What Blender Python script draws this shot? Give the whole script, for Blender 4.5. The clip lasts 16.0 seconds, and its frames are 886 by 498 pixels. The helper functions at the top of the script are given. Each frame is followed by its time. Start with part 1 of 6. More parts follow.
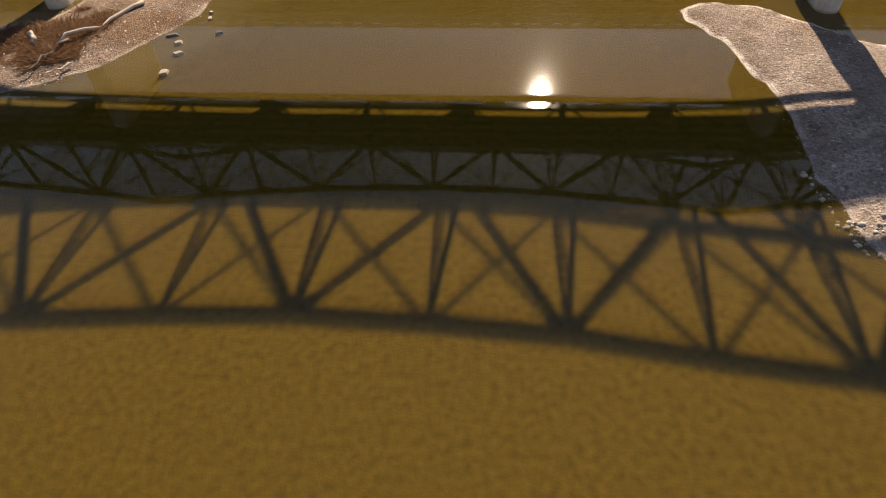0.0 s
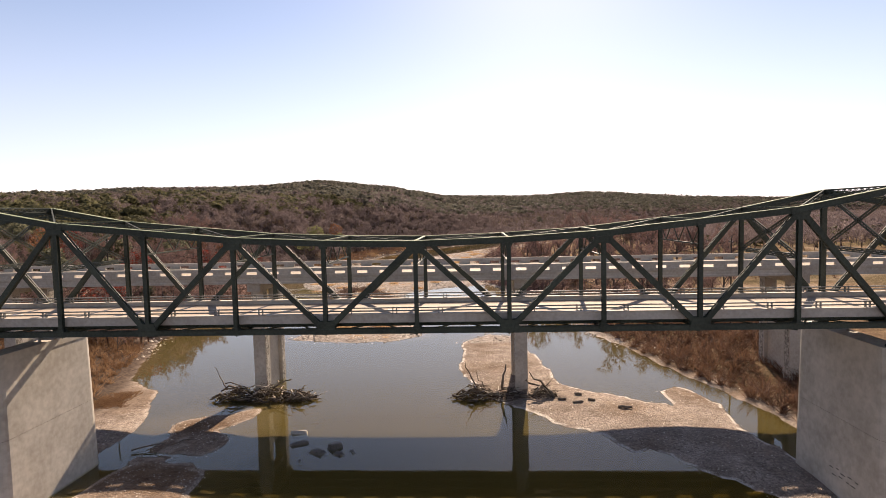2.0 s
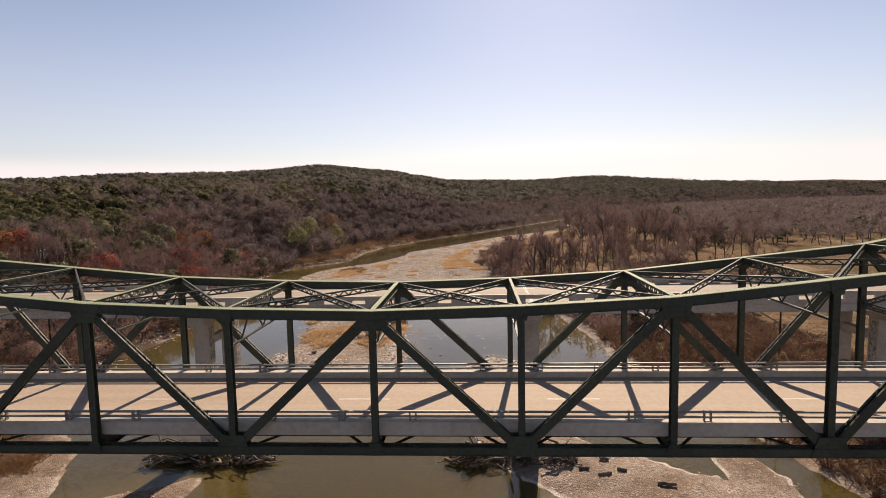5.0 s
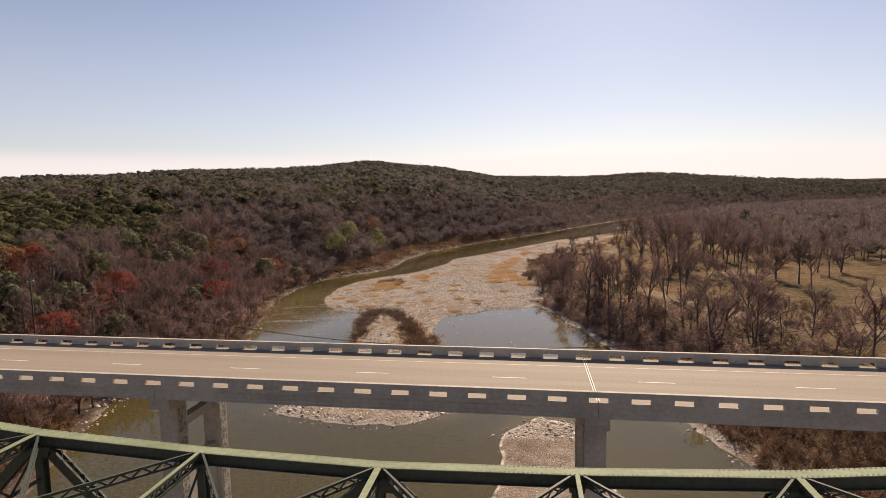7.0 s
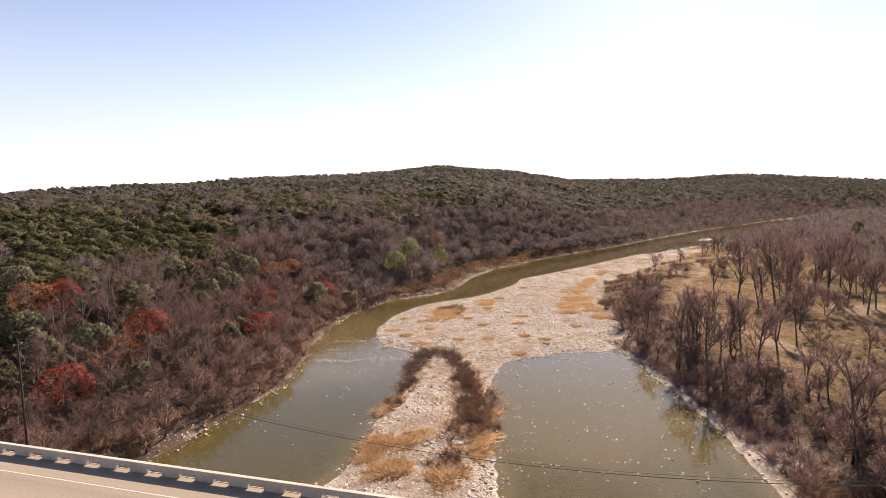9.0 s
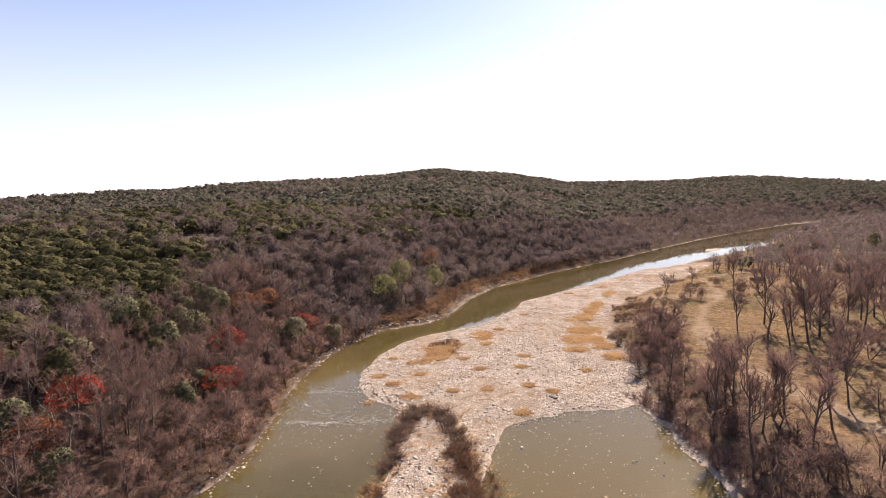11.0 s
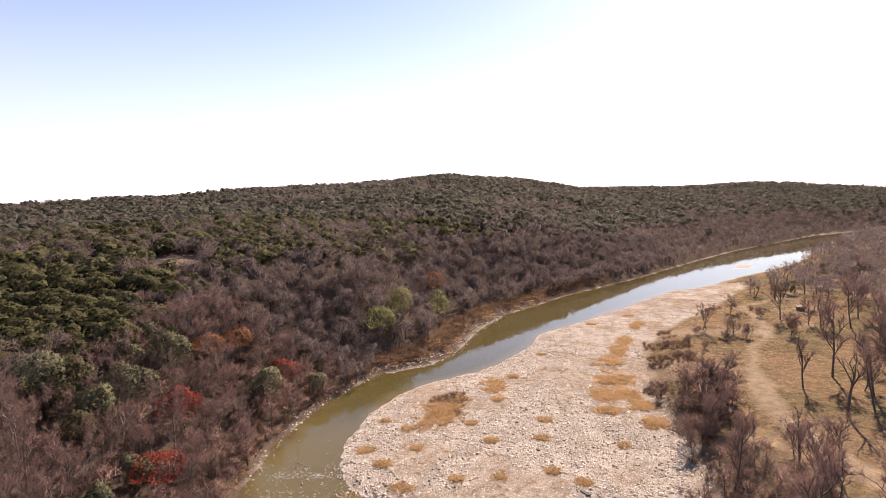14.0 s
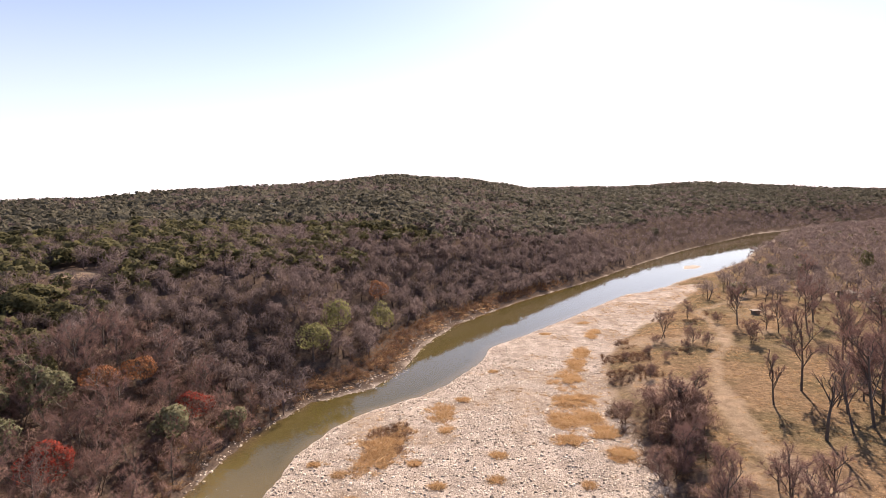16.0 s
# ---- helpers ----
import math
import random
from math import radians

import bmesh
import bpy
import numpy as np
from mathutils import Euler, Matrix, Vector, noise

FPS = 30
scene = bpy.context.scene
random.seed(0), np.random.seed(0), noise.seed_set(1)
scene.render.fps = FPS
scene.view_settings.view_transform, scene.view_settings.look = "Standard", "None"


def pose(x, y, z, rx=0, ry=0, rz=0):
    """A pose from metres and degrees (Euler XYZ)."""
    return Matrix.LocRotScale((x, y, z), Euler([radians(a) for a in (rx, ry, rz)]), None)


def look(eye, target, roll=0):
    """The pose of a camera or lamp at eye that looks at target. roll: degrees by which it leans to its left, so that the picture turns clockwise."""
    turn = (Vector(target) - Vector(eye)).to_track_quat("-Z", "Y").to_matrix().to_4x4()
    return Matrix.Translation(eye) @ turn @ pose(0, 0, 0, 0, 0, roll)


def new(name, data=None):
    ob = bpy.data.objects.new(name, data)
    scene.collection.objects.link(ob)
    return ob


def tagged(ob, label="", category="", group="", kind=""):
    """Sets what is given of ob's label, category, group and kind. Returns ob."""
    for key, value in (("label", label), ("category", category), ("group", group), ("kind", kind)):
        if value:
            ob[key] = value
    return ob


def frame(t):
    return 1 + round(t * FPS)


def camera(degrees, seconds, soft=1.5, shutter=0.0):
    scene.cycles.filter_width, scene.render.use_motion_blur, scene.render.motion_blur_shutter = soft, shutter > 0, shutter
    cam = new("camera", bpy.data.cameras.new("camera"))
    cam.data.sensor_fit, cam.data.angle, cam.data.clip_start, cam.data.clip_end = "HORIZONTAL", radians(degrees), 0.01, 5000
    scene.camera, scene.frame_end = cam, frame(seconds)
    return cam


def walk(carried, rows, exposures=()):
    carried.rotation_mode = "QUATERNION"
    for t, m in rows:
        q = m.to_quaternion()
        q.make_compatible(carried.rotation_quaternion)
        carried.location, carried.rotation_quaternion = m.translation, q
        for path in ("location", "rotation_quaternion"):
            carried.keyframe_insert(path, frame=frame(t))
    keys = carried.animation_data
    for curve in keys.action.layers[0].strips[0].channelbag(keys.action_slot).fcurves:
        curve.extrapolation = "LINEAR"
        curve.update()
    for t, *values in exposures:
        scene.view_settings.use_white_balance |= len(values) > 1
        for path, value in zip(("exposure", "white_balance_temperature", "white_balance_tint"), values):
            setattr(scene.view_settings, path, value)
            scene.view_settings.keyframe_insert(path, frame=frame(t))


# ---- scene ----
cam = camera(77.0, 16.0, soft=0.7)
PATH = [
    (0, (0.042, -51.924, 24.319), (-0.049, -50.603, 22.82), -1.6),
    (0.2, (0.064, -51.382, 24.401), (-0.033, -49.945, 23.014), -1.6),
    (0.5, (0.089, -50.225, 24.716), (-0.012, -48.636, 23.506), -1.6),
    (1, (0.19, -48.266, 25.001), (0.079, -46.469, 24.131), -1.5),
    (1.5, (0.271, -46.129, 25.095), (0.156, -44.192, 24.61), -1.4),
    (2, (0.075, -43.846, 25.351), (-0.03, -41.853, 25.222), -1.3),
    (2.5, (0.199, -41.517, 25.693), (0.093, -39.521, 25.618), -1.3),
    (3, (0.453, -38.99, 25.979), (0.339, -36.995, 25.904), -1.3),
    (5.5, (0.922, -23.229, 29.961), (0.798, -21.243, 29.753), -1.2),
    (6, (1.085, -19.164, 31.272), (0.95, -17.18, 31.061), -1.0),
    (6.5, (1.151, -15.044, 32.427), (0.962, -13.064, 32.218), -0.9),
    (7, (1.056, -10.606, 33.603), (0.764, -8.639, 33.397), -0.8),
    (7.5, (1.254, -6.041, 35.33), (0.883, -4.086, 35.12), -1.1),
    (8, (1.091, -1.403, 37.212), (0.621, 0.529, 37.004), -1.1),
    (8.5, (0.755, 3.513, 38.3), (0.238, 5.434, 38.097), -1.0),
    (9, (0.441, 8.378, 39.368), (-0.102, 10.293, 39.171), -1.0),
    (11.5, (-4.928, 32.848, 47.836), (-5.46, 34.765, 47.636), -1.1),
    (12, (-6.107, 37.68, 48.822), (-6.64, 39.598, 48.626), -1.1),
    (12.5, (-7.148, 42.215, 49.833), (-7.684, 44.132, 49.642), -1.0),
    (13, (-7.985, 46.737, 50.889), (-8.534, 48.651, 50.7), -0.9),
    (13.5, (-8.813, 51.069, 51.723), (-9.372, 52.98, 51.533), -0.9),
    (14, (-9.675, 55.394, 52.227), (-10.243, 57.302, 52.036), -0.8),
    (14.5, (-10.445, 59.799, 52.51), (-11.021, 61.704, 52.317), -0.8),
    (15, (-11.2, 64.255, 52.606), (-11.782, 66.159, 52.414), -0.7),
    (15.5, (-11.726, 68.696, 52.748), (-12.16, 70.639, 52.555), -0.9),
    (16, (-12.026, 73.199, 52.787), (-12.422, 75.15, 52.595), -1.0),
]
EXPOSURES = [(0, 1.08, 6900, 18), (0.5, 1.4, 6850, 18), (1, 1.5, 6750, 18), (1.5, 1.33, 6700, 18), (2, 1.20, 6720, 20), (2.5, 1.00, 6720, 20), (3, 0.81, 6720, 20), (5.5, 0.70, 6780, 20), (7, 0.64, 6800, 20), (8, 0.95, 6700, 20), (9, 1.30, 6560, 21), (11.5, 1.39, 6520, 22), (12.5, 1.40, 6520, 22), (16, 1.45, 6520, 22)]
walk(cam, [(t, look(eye, target, roll)) for t, eye, target, roll in PATH], EXPOSURES)

# sun, sky and exposure
SUN_AZ, SUN_EL = radians(7.9), radians(33.3)  # azimuth from +y towards +x
world = bpy.data.worlds.new("sky")
scene.world = world
world.use_nodes = True
wn, wl = world.node_tree.nodes, world.node_tree.links
sky = wn.new("ShaderNodeTexSky")
sky.sky_type, sky.sun_disc = "NISHITA", False
sky.sun_elevation, sky.sun_rotation = SUN_EL, SUN_AZ
sky.air_density, sky.dust_density, sky.ozone_density = 1.0, 0.3, 1.6
wn["Background"].inputs["Strength"].default_value = 0.055
# thin high haze, whitest along the horizon
sky_at, sky_part = wn.new("ShaderNodeTexCoord"), wn.new("ShaderNodeSeparateXYZ")
wl.new(sky_at.outputs["Generated"], sky_part.inputs[0])
haze = wn.new("ShaderNodeValToRGB")
haze.color_ramp.interpolation = "EASE"
haze.color_ramp.elements.new(0.3)
haze.color_ramp.elements.new(0.6)
haze.color_ramp.elements.new(0.8)
haze.color_ramp.elements.new(0.9)
# the 0.62 step is an unseen overhead band, added to brighten water reflections
for i, (at, v) in enumerate(((0.0, 0.88), (0.045, 0.8), (0.075, 0.3), (0.4, 0.05), (0.62, 0.13), (0.78, 0.0))):
    haze.color_ramp.elements[i].color = (v, v, v, 1)
    haze.color_ramp.elements[i].position = at
wl.new(sky_part.outputs["Z"], haze.inputs["Fac"])
veil = wn.new("ShaderNodeMix")
veil.data_type = "RGBA"
low_band = wn.new("ShaderNodeValToRGB")
low_band.color_ramp.elements[0].position, low_band.color_ramp.elements[1].position = 0.045, 0.075
low_band.color_ramp.elements[0].color, low_band.color_ramp.elements[1].color = (1, 0.95, 0.94, 1), (0.965, 0.94, 1.0, 1)
wl.new(sky_part.outputs["Z"], low_band.inputs["Fac"])
bright = wn.new("ShaderNodeVectorMath")
bright.operation, bright.inputs[3].default_value = "SCALE", 11.2
wl.new(low_band.outputs["Color"], bright.inputs[0])
wl.new(bright.outputs["Vector"], veil.inputs["B"])
wl.new(haze.outputs["Color"], veil.inputs["Factor"])
wl.new(sky.outputs[0], veil.inputs["A"])
wl.new(veil.outputs["Result"], wn["Background"].inputs["Color"])

sun_data = bpy.data.lights.new("sun", "SUN")
sun_data.energy, sun_data.angle, sun_data.color = 5.0, radians(0.53), (1.0, 0.865, 0.65)
sun = new("sun", sun_data)
sun.matrix_world = look((60, 300, 260), (60 - math.sin(SUN_AZ) * math.cos(SUN_EL), 300 - math.cos(SUN_AZ) * math.cos(SUN_EL), 260 - math.sin(SUN_EL)))

# ---- materials ----
def material(name, dark, light, scale=1.0, rough=0.8, metal=0.0, bump=0.0, fine=12.0, spread=0.12, island=0.0, spec=0.5, coords="Object", thin=0.0, along=1.0):
    """A surface whose colour wanders between two tones at a coarse and a fine scale, with a fine relief."""
    m = bpy.data.materials.new(name)
    m.use_nodes = True
    nodes, links = m.node_tree.nodes, m.node_tree.links
    bsdf = nodes["Principled BSDF"]
    tc = nodes.new("ShaderNodeTexCoord")
    coarse = nodes.new("ShaderNodeTexNoise")
    coarse.inputs["Scale"].default_value, coarse.inputs["Detail"].default_value = scale, 5.0
    grain = nodes.new("ShaderNodeTexNoise")
    grain.inputs["Scale"].default_value, grain.inputs["Detail"].default_value = scale * fine, 4.0
    run = nodes.new("ShaderNodeMapping")
    run.inputs["Scale"].default_value = (along, 1, 1)
    links.new(tc.outputs[coords], run.inputs["Vector"])
    links.new(run.outputs["Vector"], coarse.inputs["Vector"])
    links.new(tc.outputs[coords], grain.inputs["Vector"])
    mix = nodes.new("ShaderNodeMath")
    mix.operation = "MULTIPLY_ADD"
    mix.inputs[1].default_value = 0.45
    links.new(grain.outputs["Fac"], mix.inputs[0])
    half = nodes.new("ShaderNodeMath")
    half.operation = "MULTIPLY"
    half.inputs[1].default_value = 0.55
    links.new(coarse.outputs["Fac"], half.inputs[0])
    links.new(half.outputs[0], mix.inputs[2])
    ramp = nodes.new("ShaderNodeValToRGB")
    ramp.color_ramp.elements[0].position, ramp.color_ramp.elements[1].position = 0.5 - spread, 0.5 + spread
    ramp.color_ramp.elements[0].color, ramp.color_ramp.elements[1].color = (*dark, 1), (*light, 1)
    out = mix.outputs[0]
    if island:
        geo = nodes.new("ShaderNodeNewGeometry")
        info = nodes.new("ShaderNodeObjectInfo")
        add = nodes.new("ShaderNodeMath")
        links.new(geo.outputs["Random Per Island"], add.inputs[0])
        links.new(info.outputs["Random"], add.inputs[1])
        shift = nodes.new("ShaderNodeMath")
        shift.operation = "MULTIPLY_ADD"
        shift.inputs[1].default_value, shift.inputs[2].default_value = island, -island
        links.new(add.outputs[0], shift.inputs[0])
        plus = nodes.new("ShaderNodeMath")
        links.new(out, plus.inputs[0])
        links.new(shift.outputs[0], plus.inputs[1])
        out = plus.outputs[0]
    links.new(out, ramp.inputs["Fac"])
    links.new(ramp.outputs["Color"], bsdf.inputs["Base Color"])
    bsdf.inputs["Roughness"].default_value, bsdf.inputs["Metallic"].default_value = rough, metal
    bsdf.inputs["Specular IOR Level"].default_value = spec
    if bump:
        b = nodes.new("ShaderNodeBump")
        b.inputs["Strength"].default_value, b.inputs["Distance"].default_value = bump, 0.03
        links.new(grain.outputs["Fac"], b.inputs["Height"])
        links.new(b.outputs["Normal"], bsdf.inputs["Normal"])
    if thin:
        tr = nodes.new("ShaderNodeBsdfTranslucent")
        links.new(ramp.outputs["Color"], tr.inputs["Color"])
        ms = nodes.new("ShaderNodeMixShader")
        ms.inputs["Fac"].default_value = thin
        links.new(bsdf.outputs[0], ms.inputs[1])
        links.new(tr.outputs[0], ms.inputs[2])
        links.new(ms.outputs[0], nodes["Material Output"].inputs["Surface"])
    return m


GREEN_PAINT = material("green_bridge_paint", (0.021, 0.026, 0.020), (0.066, 0.076, 0.056), 0.35, rough=0.65, bump=0.25, fine=14, spread=0.2, spec=0.3)
# upward plates get a paler green: chalking, plus sunlight put into the colour
SUNLIT_CHALK_GREEN = material("sunlit_chalked_green", (0.13, 0.155, 0.085), (0.27, 0.30, 0.185), 0.5, rough=0.75, bump=0.25, fine=10, spread=0.2, spec=0.25)
CONCRETE = material("weathered_concrete", (0.33, 0.29, 0.245), (0.50, 0.45, 0.385), 0.3, rough=0.85, bump=0.3, fine=10, spread=0.16)
PIER_CONCRETE = material("pale_pier_concrete", (0.34, 0.30, 0.25), (0.54, 0.49, 0.42), 0.3, rough=0.85, bump=0.3, fine=6, spread=0.16)
STONE_CONCRETE = material("exposed_aggregate", (0.12, 0.10, 0.085), (0.46, 0.42, 0.36), 2.5, rough=0.9, bump=0.9, fine=3, spread=0.1)
ROAD = material("concrete_roadway", (0.275, 0.207, 0.15), (0.39, 0.304, 0.23), 0.8, rough=0.85, bump=0.2, fine=5, spread=0.2, along=0.05)
BEAM_ROAD = material("grey_concrete_carriageway", (0.185, 0.147, 0.11), (0.285, 0.23, 0.175), 0.9, rough=0.85, bump=0.2, fine=5, spread=0.2, along=0.03)
PAINT_WHITE = material("road_paint", (0.62, 0.6, 0.55), (0.82, 0.8, 0.75), 1.5, rough=0.7, spread=0.15)
WORN_WHITE = material("worn_road_paint", (0.36, 0.32, 0.27), (0.66, 0.63, 0.57), 1.5, rough=0.75, spread=0.15)
PAINT_YELLOW = material("yellow_road_paint", (0.40, 0.31, 0.13), (0.60, 0.50, 0.25), 1.5, rough=0.7, spread=0.15)
STEEL = material("galvanised_rail", (0.13, 0.125, 0.115), (0.27, 0.26, 0.235), 1.0, rough=0.6, metal=0.2, spread=0.2)
RUBBER = material("black_joint", (0.015, 0.014, 0.013), (0.035, 0.033, 0.03), 2.0, rough=0.9)
DARK_WASH = material("graffiti_paint", (0.02, 0.02, 0.022), (0.05, 0.05, 0.05), 2.0, rough=0.8)
# ---- mesh helpers ----
class Shape:
    """Collects boxes, beams and tubes into one mesh."""

    def __init__(self):
        self.v, self.f = [], []

    def add(self, verts, faces):
        n = len(self.v)
        self.v.extend([tuple(p) for p in verts])
        self.f.extend([tuple(i + n for i in f) for f in faces])
        return self

    def box(self, x0, x1, y0, y1, z0, z1):
        v = [(x, y, z) for z in (z0, z1) for y in (y0, y1) for x in (x0, x1)]
        return self.add(v, [(0, 2, 3, 1), (4, 5, 7, 6), (0, 1, 5, 4), (2, 6, 7, 3), (0, 4, 6, 2), (1, 3, 7, 5)])

    def beam(self, a, b, wide, deep, up=(0, 0, 1), off=0.0, side=0.0):
        """A bar from a to b; deep is measured along up, off and side shift it along up and across."""
        a, b = Vector(a), Vector(b)
        d = (b - a).normalized()
        s = d.cross(Vector(up)).normalized()
        u = s.cross(d)
        v = [p + s * (x * wide / 2 + side) + u * (z * deep / 2 + off) for p in (a, b) for x, z in ((-1, -1), (1, -1), (1, 1), (-1, 1))]
        return self.add(v, [(0, 1, 2, 3), (7, 6, 5, 4), (0, 4, 5, 1), (1, 5, 6, 2), (2, 6, 7, 3), (3, 7, 4, 0)])

    def tube(self, pts, radii, sides=6):
        rings, n0 = [], len(self.v)
        pts = [Vector(p) for p in pts]
        for i, p in enumerate(pts):
            d = (pts[min(i + 1, len(pts) - 1)] - pts[max(i - 1, 0)]).normalized()
            s = d.orthogonal().normalized()
            u = d.cross(s)
            for k in range(sides):
                q = 2 * math.pi * k / sides
                rings.append(p + (s * math.cos(q) + u * math.sin(q)) * radii[i])
        faces = []
        for i in range(len(pts) - 1):
            for k in range(sides):
                a, b = i * sides + k, i * sides + (k + 1) % sides
                faces.append((a, b, b + sides, a + sides))
        faces.append(tuple(range(sides))[::-1])
        faces.append(tuple((len(pts) - 1) * sides + k for k in range(sides)))
        return self.add(rings, faces)

    def laced(self, a, b, wide, deep, up=(0, 0, 1), pitch=0.36, leg=0.09):
        """Two angle bars, above one another along up, joined by zigzag flats."""
        self.beam(a, b, wide, leg, up, deep / 2)
        self.beam(a, b, wide, leg, up, -deep / 2)
        a, b = Vector(a), Vector(b)
        d = (b - a).normalized()
        s = d.cross(Vector(up)).normalized()
        u = s.cross(d)
        n = max(2, int((b - a).length / pitch))
        for i in range(n):
            p, q = a.lerp(b, i / n), a.lerp(b, (i + 1) / n)
            e = 1 if i % 2 else -1
            self.beam(p + u * e * deep * 0.46, q - u * e * deep * 0.46, 0.03, 0.065, u)
        return self

    def mesh(self, name, mat, smooth=False):
        me = bpy.data.meshes.new(name)
        me.from_pydata([tuple(p) for p in self.v], [], self.f)
        me.materials.append(mat)
        if smooth:
            me.shade_smooth()
        return me


def part(name, shape, mat, parent, label="", m=None, smooth=False):
    """Links a shape (or a mesh already made) as one object under a thing or a part."""
    me = shape if isinstance(shape, bpy.types.Mesh) else shape.mesh(name, mat, smooth)
    ob = new(name, me)
    if parent is not None:
        ob.parent = parent
    if m is not None:
        ob.matrix_local = m
    return tagged(ob, label)


def thing(name, label, category, group="", kind="", at=(0, 0, 0)):
    ob = new(name)
    ob.empty_display_size = 0.5
    ob.location = at
    return tagged(ob, label, category, group, kind)


def array_mesh(name, verts, faces, mat, normals=None):
    """A mesh from numpy arrays of triangles or quads; normals round off the shading of a crown."""
    me = bpy.data.meshes.new(name)
    n = faces.shape[1]
    me.vertices.add(len(verts))
    me.vertices.foreach_set("co", np.ascontiguousarray(verts, dtype=np.float32).ravel())
    me.loops.add(faces.size)
    me.loops.foreach_set("vertex_index", np.ascontiguousarray(faces, dtype=np.int32).ravel())
    me.polygons.add(len(faces))
    me.polygons.foreach_set("loop_start", np.arange(0, faces.size, n, dtype=np.int32))
    me.update(calc_edges=True)
    me.validate()
    if normals is not None:
        soft = me.attributes.new("custom_normal", "FLOAT_VECTOR", "POINT")
        soft.data.foreach_set("vector", np.ascontiguousarray(normals, dtype=np.float32).ravel())
        me.update()
    if mat is not None:
        me.materials.append(mat)
    return me


# ---- the land: one height function for river bed, gravel bars, banks and hills ----
def fbm(x, y, scale, octaves=4, seed=0):
    """Smooth value noise in about -1..1, on arrays."""
    out, amp, total = np.zeros_like(x), 1.0, 0.0
    for o in range(octaves):
        u, v = x / scale + 17.3 * o + seed * 7.1, y / scale - 9.7 * o + seed * 3.3
        i, j = np.floor(u), np.floor(v)
        fx, fy = u - i, v - j
        fx, fy = fx * fx * (3 - 2 * fx), fy * fy * (3 - 2 * fy)

        def h(a, b):
            s = np.sin(a * 127.1 + b * 311.7 + seed * 74.7) * 43758.5453
            return (s - np.floor(s)) * 2 - 1

        out += amp * ((h(i, j) * (1 - fx) + h(i + 1, j) * fx) * (1 - fy) + (h(i, j + 1) * (1 - fx) + h(i + 1, j + 1) * fx) * fy)
        total += amp
        amp, scale = amp * 0.5, scale * 0.5
    return out / total


def poly_distance(x, y, pts, closed=True):
    """Distance to a polygon's edge, positive inside (or to an open line, positive on its left)."""
    pts = np.array(pts, float)
    ends = np.roll(pts, -1, 0) if closed else pts[1:]
    best, side, inside = np.full(x.shape, 1e9), np.zeros(x.shape), np.zeros(x.shape, bool)
    for (ax, ay), (bx, by) in zip(pts, ends):
        dx, dy = bx - ax, by - ay
        t = np.clip(((x - ax) * dx + (y - ay) * dy) / (dx * dx + dy * dy), 0, 1)
        d = np.hypot(x - ax - t * dx, y - ay - t * dy)
        nearer = d < best
        best = np.where(nearer, d, best)
        side = np.where(nearer, np.sign(dx * (y - ay) - dy * (x - ax)), side)
        if closed:
            cross = ((ay > y) != (by > y)) & (x < dx * (y - ay) / (dy if abs(dy) > 1e-9 else 1e-9) + ax)
            inside ^= cross
    return best * (np.where(inside, 1, -1) if closed else side)


def ramp01(v, a, b):
    t = np.clip((v - a) / (b - a), 0, 1)
    return t * t * (3 - 2 * t)


# waterline of the wooded bank, and of the flood plain across from it
LEFT_BANK = [(-70, -400), (-56, -80), (-48, -12), (-49, 14), (-55, 40), (-66, 68), (-63.5, 92), (-64, 108), (-68, 125), (-73, 139), (-77.5, 155), (-79, 172), (-77.5, 190), (-74, 203), (-62, 216), (-57.5, 230), (-58, 262), (-51, 296), (-28, 348), (8, 413), (50, 503), (104, 609), (220, 798), (420, 1020), (760, 1180), (1500, 1300), (5000, 1500)]
RIGHT_BANK = [(70, -400), (52, -60), (44, -10), (39, 10), (37, 21), (33, 38), (28, 57), (24, 72), (23.5, 85), (20.6, 99), (16, 120), (9, 141), (4, 153), (-16, 175), (-43, 216), (-36, 240), (-34, 261), (-24, 278), (-7, 310), (10, 345), (25, 372), (36, 380), (50, 401), (70, 434), (95, 470), (126, 522), (165, 616), (262, 810), (440, 990), (770, 1150), (1500, 1260), (5000, 1450)]
PLAIN_EDGE = [(90, -400), (58, -60), (49, -10), (43, 10), (41, 22), (37, 38), (34, 57), (30, 75), (30, 90), (26, 105), (19, 125), (12, 140), (8, 152), (6, 165), (3.5, 191), (0, 211), (-1, 240), (9, 275), (30, 316), (66, 400), (112, 480), (172, 612), (272, 800), (450, 975), (780, 1135), (1500, 1245), (5000, 1440)]
# gravel bars in the channel
NEAR_LEFT_BAR = [(-25.8, -1.5), (-25.8, 3), (-26.5, 7), (-27, 15), (-28.5, 27), (-37, 23), (-36, 12), (-37, 4), (-40, -4), (-48, -6), (-52, -14), (-38.5, -15.5), (-33.5, -13.5), (-30.3, -10.5), (-28.3, -7), (-26.8, -4)]
FLAT_LEFT_BAR = [(-47.5, 35), (-41, 20), (-41, 12), (-52, 8), (-60, 36), (-54, 40)]
MIDDLE_BAR = [(-2.3, 53), (-1.5, 63), (3, 71), (8.5, 68), (11, 52), (12.5, 37), (19, 31), (25.5, 27), (26.5, 33), (28.8, 35), (31.5, 28), (30.5, 20), (33, 8), (31, 2.5), (27, 4), (22.6, 8.6), (20.2, 11.7), (19, 14.8), (17, 14), (15, 18.2), (10, 22), (6, 27), (1, 34), (-1.8, 42)]
